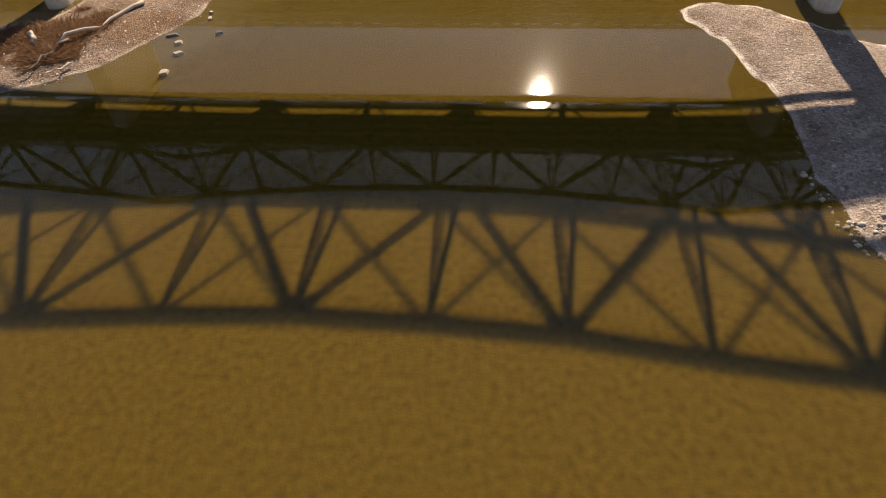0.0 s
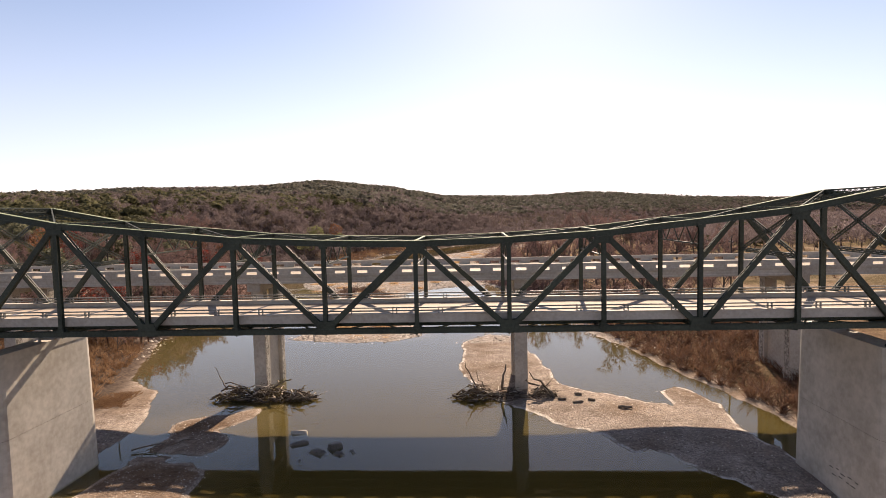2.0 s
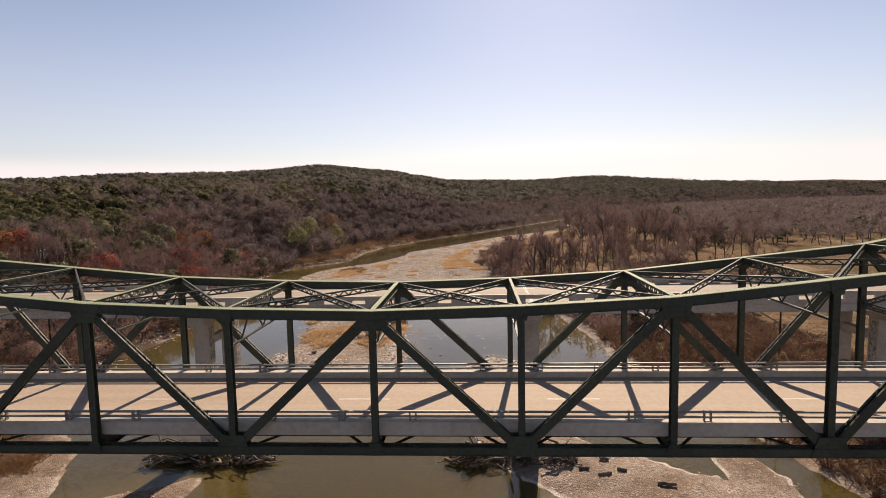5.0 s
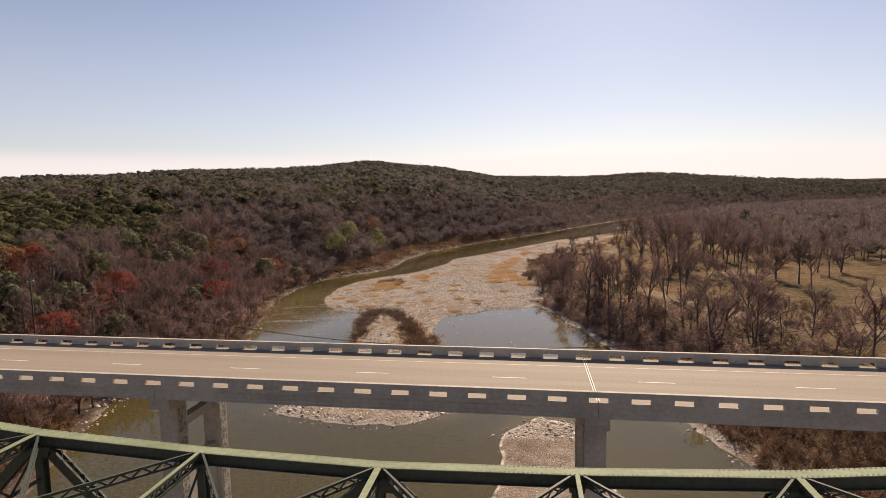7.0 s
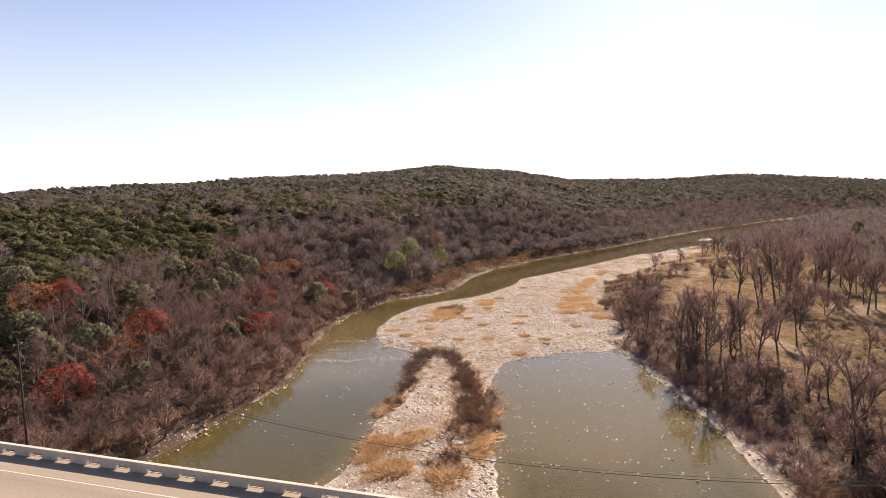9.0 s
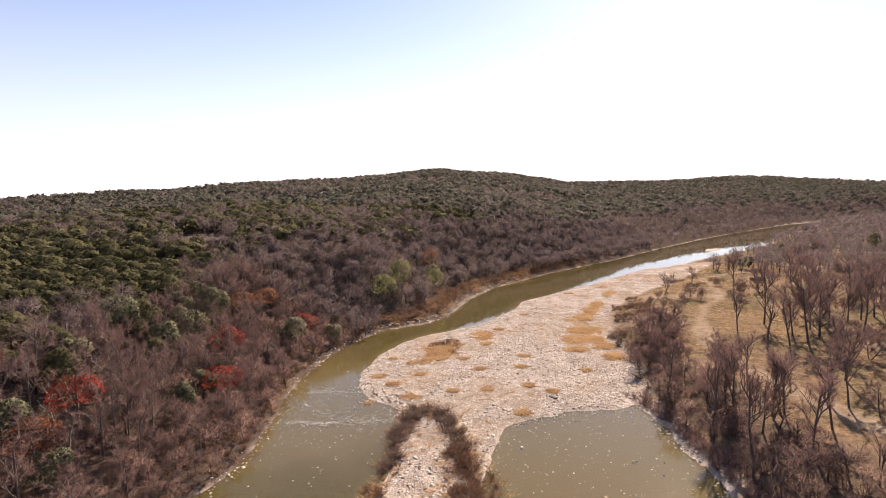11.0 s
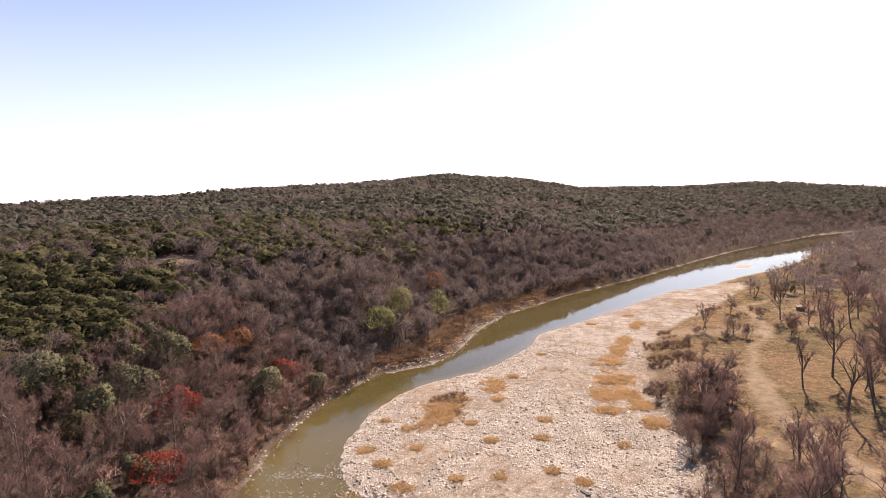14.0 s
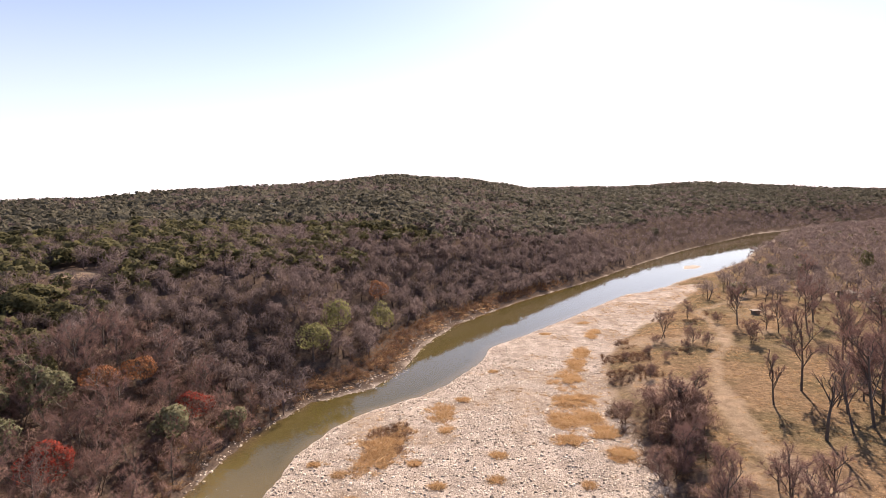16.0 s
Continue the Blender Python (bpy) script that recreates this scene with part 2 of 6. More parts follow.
NEAR_RIGHT_BAR = [(18.6, -0.5), (21.2, 1.6), (25.5, 0.3), (28, -2.3), (31.5, -4.8), (36.5, -7.5), (60, -16), (75, -200), (34, -200), (27, -60), (25.5, -33), (23.2, -29), (22.3, -26.5), (21.9, -23.5), (22.0, -20.5), (22.9, -18), (22.9, -13.5), (22.0, -10), (20.6, -6), (19.4, -3)]
ISLAND_BAR = [(-37, 68), (-34.5, 78), (-36.5, 92), (-36.5, 104), (-38, 117), (-42, 132), (-46, 139), (-54, 142), (-60, 150), (-63.2, 160), (-63.5, 175), (-61.5, 189), (-56, 201), (-47, 211), (-41, 223), (-20, 224), (4, 150), (-9, 144), (-21, 134), (-22, 122), (-20, 104), (-14.5, 88), (-11.5, 70), (-17, 65.5), (-24, 65)]
BARS = {"near_left": NEAR_LEFT_BAR, "flat_left": FLAT_LEFT_BAR, "middle": MIDDLE_BAR, "near_right": NEAR_RIGHT_BAR, "island": ISLAND_BAR}


RIDGE_AZ = [-180, -90, -54, -40, -34, -24, -16, -8.5, -3, 4, 12, 17, 24, 36, 60, 120, 180]
RIDGE_H = [30, 30, 38, 49, 57, 67, 81, 77, 60, 58, 68, 60, 52, 46, 40, 36, 30]


def plan(x, y):
    """Signed distances in metres (positive on land) and the height of the ground."""
    wob = 1.1 * fbm(x, y, 7.0, 3, 1) + 0.5 * fbm(x, y, 1.7, 2, 2)
    left = poly_distance(x, y, LEFT_BANK, False)
    right = -poly_distance(x, y, RIGHT_BANK, False)
    plain = -poly_distance(x, y, PLAIN_EDGE, False)
    bars = np.full(x.shape, -1e9)
    near = (np.abs(x) < 90) & (y > -210) & (y < 240)
    for pts in BARS.values():
        bars[near] = np.maximum(bars[near], poly_distance(x[near], y[near], pts))
    gravel = np.maximum(bars, np.minimum(right, 40.0))
    land = np.maximum(np.maximum(left, right), bars) + wob
    # bed and low bars
    wet = -0.27 * (1 - np.exp(np.minimum(land, 0) / 2.5)) - 0.10 * ramp01(-land, 4, 14)
    dry = 0.30 * (1 - np.exp(-np.maximum(land, 0) / 1.2)) + 0.35 * ramp01(land, 2, 14)
    z = np.where(land < 0, wet, dry)
    z += (0.06 * fbm(x, y, 2.2, 3, 4) + 0.16 * fbm(x, y, 14.0, 2, 5)) * ramp01(land, -1.0, 3.0)
    # half-drowned shingle under the bridge
    z -= 0.42 * ramp01(9 - np.hypot(x + 31, (y - 16) * 0.9), 0, 5) * np.clip(0.55 + 0.9 * fbm(x, y, 4.0, 3, 23), 0, 1)
    # flood plain
    pz = ramp01(plain + 1.5 * wob, -1, 14) * 2.6 + ramp01(plain, 30, 300) * 1.5 + 0.5 * fbm(x, y, 40, 3, 6) * ramp01(plain, 5, 40)
    z += np.where(plain > -2, pz, 0)
    # wooded hillside, rising from the other bank to a long ridge
    az = np.degrees(np.arctan2(x, y))
    crest = np.interp(az, RIDGE_AZ, RIDGE_H)
    u = np.clip((left - 4) / np.interp(az, [-60, -20, 5, 20], [470, 520, 500, 430]), 0, None)
    s = np.where(u < 1, np.minimum(u, 1) ** 0.62, 1.0 - 0.12 * np.minimum(u - 1, 2))
    hz = ramp01(left + wob, 0, 7) * 1.6 + crest * s * ramp01(left, 2, 45)
    hz += (5.0 * fbm(x, y, 130, 3, 7) + 1.2 * fbm(x, y, 28, 2, 8)) * ramp01(left, 25, 160)
    # steeper shoulder above the bank
    hz += 10.0 * ramp01(left, 8, 68) * (1 - ramp01(left, 150, 400)) * (0.5 + 0.5 * ramp01(y, 120, 230)) * (1 - 0.6 * ramp01(y, 380, 600))
    z += np.where(left > -1, hz, 0)
    # far from the river the country rolls on
    z += ramp01(plain, 350, 1600) * (30 + 10 * fbm(x, y, 500, 2, 9)) * (plain > 0)
    return land, left, plain, gravel, z


def ground_height(x, y):
    xs, ys = np.atleast_1d(np.asarray(x, float)), np.atleast_1d(np.asarray(y, float))
    return plan(xs, ys)[4]


def spaced(lo, hi, step, far_lo, far_hi, grow):
    mid = list(np.arange(lo, hi + 1e-6, step))
    up, s = [hi], step
    while up[-1] < far_hi:
        s *= grow
        up.append(up[-1] + s)
    dn, s = [lo], step
    while dn[-1] > far_lo:
        s *= grow
        dn.append(dn[-1] - s)
    return np.array(dn[:0:-1] + mid + up[1:])


gx = np.concatenate([spaced(-88, 60, 1.4, -4200, 59, 1.08), spaced(62.5, 190, 2.6, 62.5, 4200, 1.08)])
gy = np.concatenate([spaced(-64, 240, 1.35, -1500, 239, 1.08), spaced(243, 700, 3.2, 243, 4600, 1.07)])
GX, GY = np.meshgrid(gx, gy)
g_land, g_left, g_plain, g_gravel, GZ = plan(GX, GY)
nx, ny = len(gx), len(gy)
idx = np.arange(nx * ny).reshape(ny, nx)
quads = np.stack([idx[:-1, :-1], idx[:-1, 1:], idx[1:, 1:], idx[1:, :-1]], -1).reshape(-1, 4)
ground_mesh = array_mesh("ground", np.stack([GX, GY, GZ], -1).reshape(-1, 3), quads, None)
ground_mesh.shade_smooth()


def attribute(me, name, values):
    a = me.attributes.new(name, "FLOAT", "POINT")
    a.data.foreach_set("value", np.ascontiguousarray(values, np.float32).ravel())


tufty = ramp01(fbm(GX, GY, 9.0, 3, 11), 0.0, 0.35) * ramp01(GY, 55, 75)
CLEARING = (-160.0, 219.5)
open_ground = 1 - ramp01(np.hypot((GX - CLEARING[0]) / 1.8, GY - CLEARING[1]), 3.6, 5.6)
attribute(ground_mesh, "wood", ramp01(g_left + 1.0 * (1 - ramp01(GY, 185, 215)) + 2.0 * fbm(GX, GY, 5, 2, 14), -1.2, 1.0) * (1 - open_ground))
g_right = -poly_distance(GX, GY, RIGHT_BANK, False)
g_bankward = np.where((GY > 102) & (GY < 154), np.maximum(g_plain, g_right - 0.6), g_plain)
attribute(ground_mesh, "plain", np.maximum(open_ground, ramp01(np.where(((GY < 92) & (GY > -12)) | (GY > 385 + 0.3 * GX), np.maximum(g_plain, g_right + 0.3), g_bankward) + 2.0 * fbm(GX, GY, 6, 2, 12), 0, 4)))
attribute(ground_mesh, "wet", 1 - ramp01(GZ, -0.05, 0.03))
TRACK = [(120, 420), (70, 345), (45, 316), (46, 281), (42.8, 264.8), (35.2, 249.9), (29, 221), (27.5, 204.3), (27, 192), (29.2, 178), (36, 160), (46, 140), (60, 120)]
FARM_ROAD = [(105, 368), (122, 360), (180, 352), (260, 346), (420, 340)]
LANE = [(37, 363), (25, 334), (13.6, 299), (6.5, 268), (2, 241), (1.5, 222), (2.5, 205)]
g_track = np.abs(poly_distance(GX, GY, TRACK, False)) - 1.2 * ramp01(230 - GY, 0, 15) + 1.2 * fbm(GX, GY, 6, 2, 16)
g_farm = np.abs(poly_distance(GX, GY, FARM_ROAD, False)) - 1.0
g_lane = np.abs(poly_distance(GX, GY, LANE, False)) + 0.8 * fbm(GX, GY, 5, 2, 17)
attribute(ground_mesh, "path", np.clip(0.8 * open_ground + 0.7 * ramp01(fbm(GX, GY, 22.0, 3, 13), 0.25, 0.55) + 0.7 - 0.7 * ramp01(np.minimum(np.minimum(g_track, g_lane), g_farm), 0.8, 2.6), 0, 1))
thicket_edge = np.where(GY < 172, 17, 7) + 4 * fbm(GX, GY, 12, 2, 41)
attribute(ground_mesh, "thicket", ramp01(g_bankward, 0.3, 2.0) * (1 - ramp01(g_plain - thicket_edge, -2, 4)) * (GY > 80) * (1 - 0.85 * ramp01(GY, 196, 216)) * (1 - ramp01(GY, 330, 420)))
near_left_bar = poly_distance(GX, GY, BARS["near_left"])
attribute(ground_mesh, "damp", np.clip(ramp01(near_left_bar, -6, 1) * (1 - ramp01(near_left_bar + 1.5 * fbm(GX, GY, 3, 2, 18), 4, 8)) * 0.35 + (0.35 + 0.3 * ramp01(fbm(GX, GY, 6, 3, 19), 0.0, 0.4)) * (GY < 62), 0, 1))
attribute(ground_mesh, "tuft", 0.55 * tufty)
attribute(ground_mesh, "silt", ramp01(GY + 14 * fbm(GX, GY, 20, 2, 15), -40, 48) * 0.9)
g_pool = ramp01(34 - np.hypot((GX + 3), (GY - 122) * 0.8) + 6 * fbm(GX, GY, 12, 2, 22), 0, 14) * 0.75
g_pool = np.maximum(g_pool, 0.75 * ramp01(34 - np.hypot(GX + 62, (GY - 140) * 0.8) + 5 * fbm(GX, GY, 8, 3, 24), 0, 18))
g_pool = np.maximum(g_pool, 0.5 * ramp01(near_left_bar + 2.5 * fbm(GX, GY, 3, 3, 25), -7, -0.5))
attribute(ground_mesh, "shoal", np.clip(np.maximum(ramp01(g_land, -4.5, -0.3) * ramp01(GY, 60, 72) * (g_left < -3) * 0.8, g_pool), 0, 1))
# how strongly the painted crust-and-glint band shows, fullest on the near bars
attribute(ground_mesh, "rim", np.where((GX > -15) & (GY < 80) & ((GX < 15) | (GY > -13)) & (g_right < -2.5), 1.0, np.where((g_left > -5) | ((g_right > -3) & (GY < 150)), 0.1, 0.3)))
ground = tagged(new("ground", ground_mesh), "pebbly river bed, gravel bars, dry grass plain and wooded hill", "ground", kind="structure")


def ground_material():
    m = bpy.data.materials.new("river_ground")
    m.use_nodes = True
    nodes, links = m.node_tree.nodes, m.node_tree.links
    bsdf = nodes["Principled BSDF"]
    tc = nodes.new("ShaderNodeTexCoord")

    def tex(kind, scale, detail=4.0):
        n = nodes.new(kind)
        n.inputs["Scale"].default_value = scale
        if "Detail" in n.inputs:
            n.inputs["Detail"].default_value = detail
        links.new(tc.outputs["Object"], n.inputs["Vector"])
        return n

    def ramp(src, stops):
        r = nodes.new("ShaderNodeValToRGB")
        while len(r.color_ramp.elements) < len(stops):
            r.color_ramp.elements.new(0.5)
        for e, (p, c) in zip(r.color_ramp.elements, stops):
            e.position, e.color = p, (*c, 1)
        links.new(src, r.inputs["Fac"])
        return r.outputs["Color"]

    def attr(name):
        a = nodes.new("ShaderNodeAttribute")
        a.attribute_name = name
        return a.outputs["Fac"]

    def blend(fac, a, b, mode="MIX"):
        n = nodes.new("ShaderNodeMix")
        n.data_type, n.blend_type = "RGBA", mode
        if isinstance(fac, float):
            n.inputs["Factor"].default_value = fac
        else:
            links.new(fac, n.inputs["Factor"])
        links.new(a, n.inputs["A"])
        links.new(b, n.inputs["B"])
        return n.outputs["Result"]

    cells = tex("ShaderNodeTexVoronoi", 5.5)
    small = tex("ShaderNodeTexVoronoi", 13.0)
    n1, n2, n3 = tex("ShaderNodeTexNoise", 0.18, 5), tex("ShaderNodeTexNoise", 2.4, 6), tex("ShaderNodeTexNoise", 14.0, 4)
    stones = ramp(cells.outputs["Color"], [(0.0, (0.068, 0.054, 0.045)), (0.45, (0.170, 0.141, 0.121)), (1.0, (0.43, 0.372, 0.330))])
    grit = ramp(small.outputs["Color"], [(0.0, (0.088, 0.07, 0.059)), (1.0, (0.312, 0.265, 0.232))])
    gravel = blend(ramp(n1.outputs["Fac"], [(0.42, (0, 0, 0)), (0.6, (1, 1, 1))]), stones, grit)
    grass = ramp(n2.outputs["Fac"], [(0.3, (0.105, 0.071, 0.046)), (0.5, (0.21, 0.147, 0.096)), (0.6, (0.155, 0.110, 0.072)), (0.72, (0.28, 0.205, 0.14))])
    gravel = blend(blend(0.5, attr("tuft"), n2.outputs["Fac"], "MULTIPLY"), gravel, grass)
    soil = ramp(n3.outputs["Fac"], [(0.3, (0.22, 0.165, 0.12)), (0.7, (0.34, 0.265, 0.20))])
    n4 = tex("ShaderNodeTexNoise", 0.045, 4)
    meadow = ramp(n2.outputs["Fac"], [(0.3, (0.085, 0.066, 0.040)), (0.55, (0.148, 0.115, 0.071)), (0.75, (0.215, 0.165, 0.108))])
    plain = blend(ramp(n4.outputs["Fac"], [(0.42, (0, 0, 0)), (0.58, (1, 1, 1))]), grass, meadow)
    n7 = tex("ShaderNodeTexNoise", 0.8, 7)
    n7.inputs["Roughness"].default_value = 0.75
    plain = blend(1.0, plain, ramp(n7.outputs["Fac"], [(0.35, (0.58, 0.56, 0.50)), (0.5, (1, 1, 1)), (0.65, (1.32, 1.28, 1.2))]), "MULTIPLY")
    plain = blend(attr("path"), plain, soil)
    leafmould = ramp(n3.outputs["Fac"], [(0.3, (0.085, 0.062, 0.047)), (0.7, (0.175, 0.128, 0.096))])
    plain = blend(attr("thicket"), plain, leafmould)
    litter = ramp(n2.outputs["Fac"], [(0.3, (0.060, 0.045, 0.037)), (0.6, (0.105, 0.078, 0.062)), (0.8, (0.155, 0.115, 0.09))])
    bed = ramp(n2.outputs["Fac"], [(0.3, (0.062, 0.0385, 0.004)), (0.45, (0.082, 0.0525, 0.005)), (0.75, (0.108, 0.0690, 0.008))])
    silt = ramp(n2.outputs["Fac"], [(0.3, (0.050, 0.043, 0.023)), (0.7, (0.100, 0.086, 0.050))])
    bed = blend(attr("silt"), bed, silt)
    shoal = ramp(n3.outputs["Fac"], [(0.3, (0.085, 0.066, 0.042)), (0.7, (0.20, 0.158, 0.108))])
    bed = blend(attr("shoal"), bed, shoal)
    pebbles = tex("ShaderNodeTexVoronoi", 7.0)
    bed = blend(0.3, bed, ramp(pebbles.outputs["Distance"], [(0.08, (0.5, 0.42, 0.35)), (0.3, (1, 1, 1))]), "MULTIPLY")
    col = blend(attr("plain"), gravel, plain)
    damp = ramp(n3.outputs["Fac"], [(0.3, (0.09, 0.060, 0.04)), (0.7, (0.25, 0.170, 0.116))])
    col = blend(attr("damp"), col, damp)
    part_z = nodes.new("ShaderNodeSeparateXYZ")
    links.new(tc.outputs["Object"], part_z.inputs[0])
    n5, n6 = tex("ShaderNodeTexNoise", 0.45, 7), tex("ShaderNodeTexNoise", 3.0, 8)
    n6.inputs["Roughness"].default_value = 0.8
    col = blend(1.0, col, ramp(n5.outputs["Fac"], [(0.36, (0.82, 0.80, 0.78)), (0.5, (1, 1, 1)), (0.64, (1.14, 1.13, 1.10))]), "MULTIPLY")
    col = blend(1.0, col, ramp(n6.outputs["Fac"], [(0.36, (0.60, 0.58, 0.57)), (0.5, (1, 1, 1)), (0.64, (1.38, 1.37, 1.36))]), "MULTIPLY")
    # pale band at the waterline: dry crust and the wet edge's sun glint, painted
    glint_crust = ramp(part_z.outputs["Z"], [(0.006, (0, 0, 0)), (0.012, (1, 1, 1)), (0.05, (1, 1, 1)), (0.075, (0, 0, 0))])
    pale = ramp(n3.outputs["Fac"], [(0.40, (0.24, 0.20, 0.165)), (0.58, (0.72, 0.67, 0.60))])
    edge = nodes.new("ShaderNodeMath")
    edge.operation, edge.inputs[1].default_value = "MULTIPLY_ADD", 0.03
    links.new(n3.outputs["Fac"], edge.inputs[0])
    links.new(part_z.outputs["Z"], edge.inputs[2])
    col = blend(ramp(edge.outputs[0], [(0.012, (1, 1, 1)), (0.026, (0, 0, 0))]), col, bed)
    glint_crust = blend(1.0, glint_crust, ramp(n5.outputs["Fac"], [(0.40, (0, 0, 0)), (0.52, (1, 1, 1))]), "MULTIPLY")
    glint_crust = blend(1.0, glint_crust, attr("rim"), "MULTIPLY")
    dryside = blend(glint_crust, col, pale)
    col = blend(attr("wood"), dryside, litter)
    links.new(col, bsdf.inputs["Base Color"])
    bsdf.inputs["Roughness"].default_value = 0.92
    bsdf.inputs["Specular IOR Level"].default_value = 0.0
    b = nodes.new("ShaderNodeBump")
    b.inputs["Distance"].default_value = 0.1
    smooth = nodes.new("ShaderNodeMath")
    smooth.operation, smooth.inputs[1].default_value, smooth.inputs[2].default_value = "MULTIPLY_ADD", -0.72, 0.9
    links.new(attr("wet"), smooth.inputs[0])
    links.new(smooth.outputs[0], b.inputs["Strength"])
    links.new(cells.outputs["Distance"], b.inputs["Height"])
    b2 = nodes.new("ShaderNodeBump")
    b2.inputs["Strength"].default_value, b2.inputs["Distance"].default_value = 0.3, 0.02
    links.new(n3.outputs["Fac"], b2.inputs["Height"])
    links.new(b.outputs["Normal"], b2.inputs["Normal"])
    links.new(b2.outputs["Normal"], bsdf.inputs["Normal"])
    return m


ground_mesh.materials.append(ground_material())


# ---- the river: one sheet of clear greenish water ----
def water_material():
    m = bpy.data.materials.new("river_water")
    m.use_nodes = True
    nodes, links = m.node_tree.nodes, m.node_tree.links
    nodes.remove(nodes["Principled BSDF"])
    tc = nodes.new("ShaderNodeTexCoord")
    ripple = nodes.new("ShaderNodeTexNoise")
    ripple.inputs["Scale"].default_value, ripple.inputs["Detail"].default_value = 1.6, 2.0
    links.new(tc.outputs["Object"], ripple.inputs["Vector"])
    bump = nodes.new("ShaderNodeBump")
    bump.inputs["Distance"].default_value = 0.05
    # livelier water over the riffle in the side channel
    away = nodes.new("ShaderNodeVectorMath")
    away.operation, away.inputs[1].default_value = "DISTANCE", (-59, 133, 0)
    links.new(tc.outputs["Object"], away.inputs[0])
    lively = nodes.new("ShaderNodeMapRange")
    lively.inputs["From Min"].default_value, lively.inputs["From Max"].default_value = 8.0, 26.0
    lively.inputs["To Min"].default_value, lively.inputs["To Max"].default_value = 0.45, 0.018
    links.new(away.outputs["Value"], lively.inputs["Value"])
    links.new(lively.outputs["Result"], bump.inputs["Strength"])
    links.new(ripple.outputs["Fac"], bump.inputs["Height"])
    clear = nodes.new("ShaderNodeBsdfTransparent")
    clear.inputs["Color"].default_value = (0.92, 0.90, 0.72, 1)
    murk = nodes.new("ShaderNodeBsdfDiffuse")
    murk.inputs["Color"].default_value = (0.17, 0.14, 0.05, 1)
    body = nodes.new("ShaderNodeMixShader")
    body.inputs["Fac"].default_value = 0.06
    links.new(clear.outputs[0], body.inputs[1])
    links.new(murk.outputs[0], body.inputs[2])
    gloss = nodes.new("ShaderNodeBsdfGlossy")
    gloss.inputs["Roughness"].default_value = 0.012
    gloss.inputs["Color"].default_value = (1, 1, 1, 1)
    ruffled = nodes.new("ShaderNodeBsdfGlossy")
    ruffled.inputs["Roughness"].default_value = 0.055
    ruffled.inputs["Color"].default_value = (1, 1, 1, 1)
    links.new(bump.outputs["Normal"], ruffled.inputs["Normal"])
    shine = nodes.new("ShaderNodeMixShader")
    shine.inputs["Fac"].default_value = 0.22
    links.new(gloss.outputs[0], shine.inputs[1])
    links.new(ruffled.outputs[0], shine.inputs[2])
    facing = nodes.new("ShaderNodeLayerWeight")
    facing.inputs["Blend"].default_value = 0.5
    for n in (gloss, facing):
        links.new(bump.outputs["Normal"], n.inputs["Normal"])
    power = nodes.new("ShaderNodeMath")
    power.operation, power.inputs[1].default_value = "POWER", 5.0
    links.new(facing.outputs["Facing"], power.inputs[0])
    fresnel = nodes.new("ShaderNodeMath")
    fresnel.operation, fresnel.inputs[1].default_value, fresnel.inputs[2].default_value = "MULTIPLY_ADD", 0.97, 0.022
    links.new(power.outputs[0], fresnel.inputs[0])
    mix = nodes.new("ShaderNodeMixShader")
    links.new(fresnel.outputs[0], mix.inputs["Fac"])
    links.new(body.outputs[0], mix.inputs[1])
    links.new(shine.outputs[0], mix.inputs[2])
    links.new(mix.outputs[0], nodes["Material Output"].inputs["Surface"])
    return m


wx, wy = np.meshgrid(np.linspace(-110, 1500, 60), np.linspace(-400, 1350, 60))
wi = np.arange(3600).reshape(60, 60)
water_mesh = array_mesh("water", np.stack([wx, wy, 0 * wx], -1).reshape(-1, 3), np.stack([wi[:-1, :-1], wi[:-1, 1:], wi[1:, 1:], wi[1:, :-1]], -1).reshape(-1, 4), water_material())
water = tagged(new("water", water_mesh), "shallow clear green-brown river water over gravel", "river", kind="structure")


# ---- steel truss bridge ----
PANEL, MID_X, TRUSS_Y = 7.37, -4.45, (0.0, 9.2)
TOP_Z = {0: 22.96, 1: 23.14, 2: 23.5, 3: 24.25, 4: 25.0, 5: 26.45, 6: 25.0, 7: 24.25, 8: 23.65, 9: 23.35}
LOW_Z, LAST = 16.05, 9
CHORD_W, CHORD_D = 0.50, 0.46


def node(k, y, top):
    return Vector((MID_X + PANEL * k, y, TOP_Z[abs(k)] if top else LOW_Z))


def chord_shape(a, b):
    s = Shape()
    s.beam(a, b, 0.03, CHORD_D, side=-CHORD_W / 2 + 0.06)
    s.beam(a, b, 0.03, CHORD_D, side=CHORD_W / 2 - 0.06)
    s.beam(a, b, 0.12, 0.025, off=-CHORD_D / 2, side=-CHORD_W / 2 + 0.02)
    s.beam(a, b, 0.12, 0.025, off=-CHORD_D / 2, side=CHORD_W / 2 - 0.02)
    n = 16
    for i in range(n):  # lacing on the open underside
        e = 1 if i % 2 else -1
        p, q = a.lerp(b, i / n), a.lerp(b, (i + 1) / n)
        s.beam(p + Vector((0, e * 0.2, -CHORD_D / 2 - 0.02)), q + Vector((0, -e * 0.2, -CHORD_D / 2 - 0.02)), 0.06, 0.014)
    return s


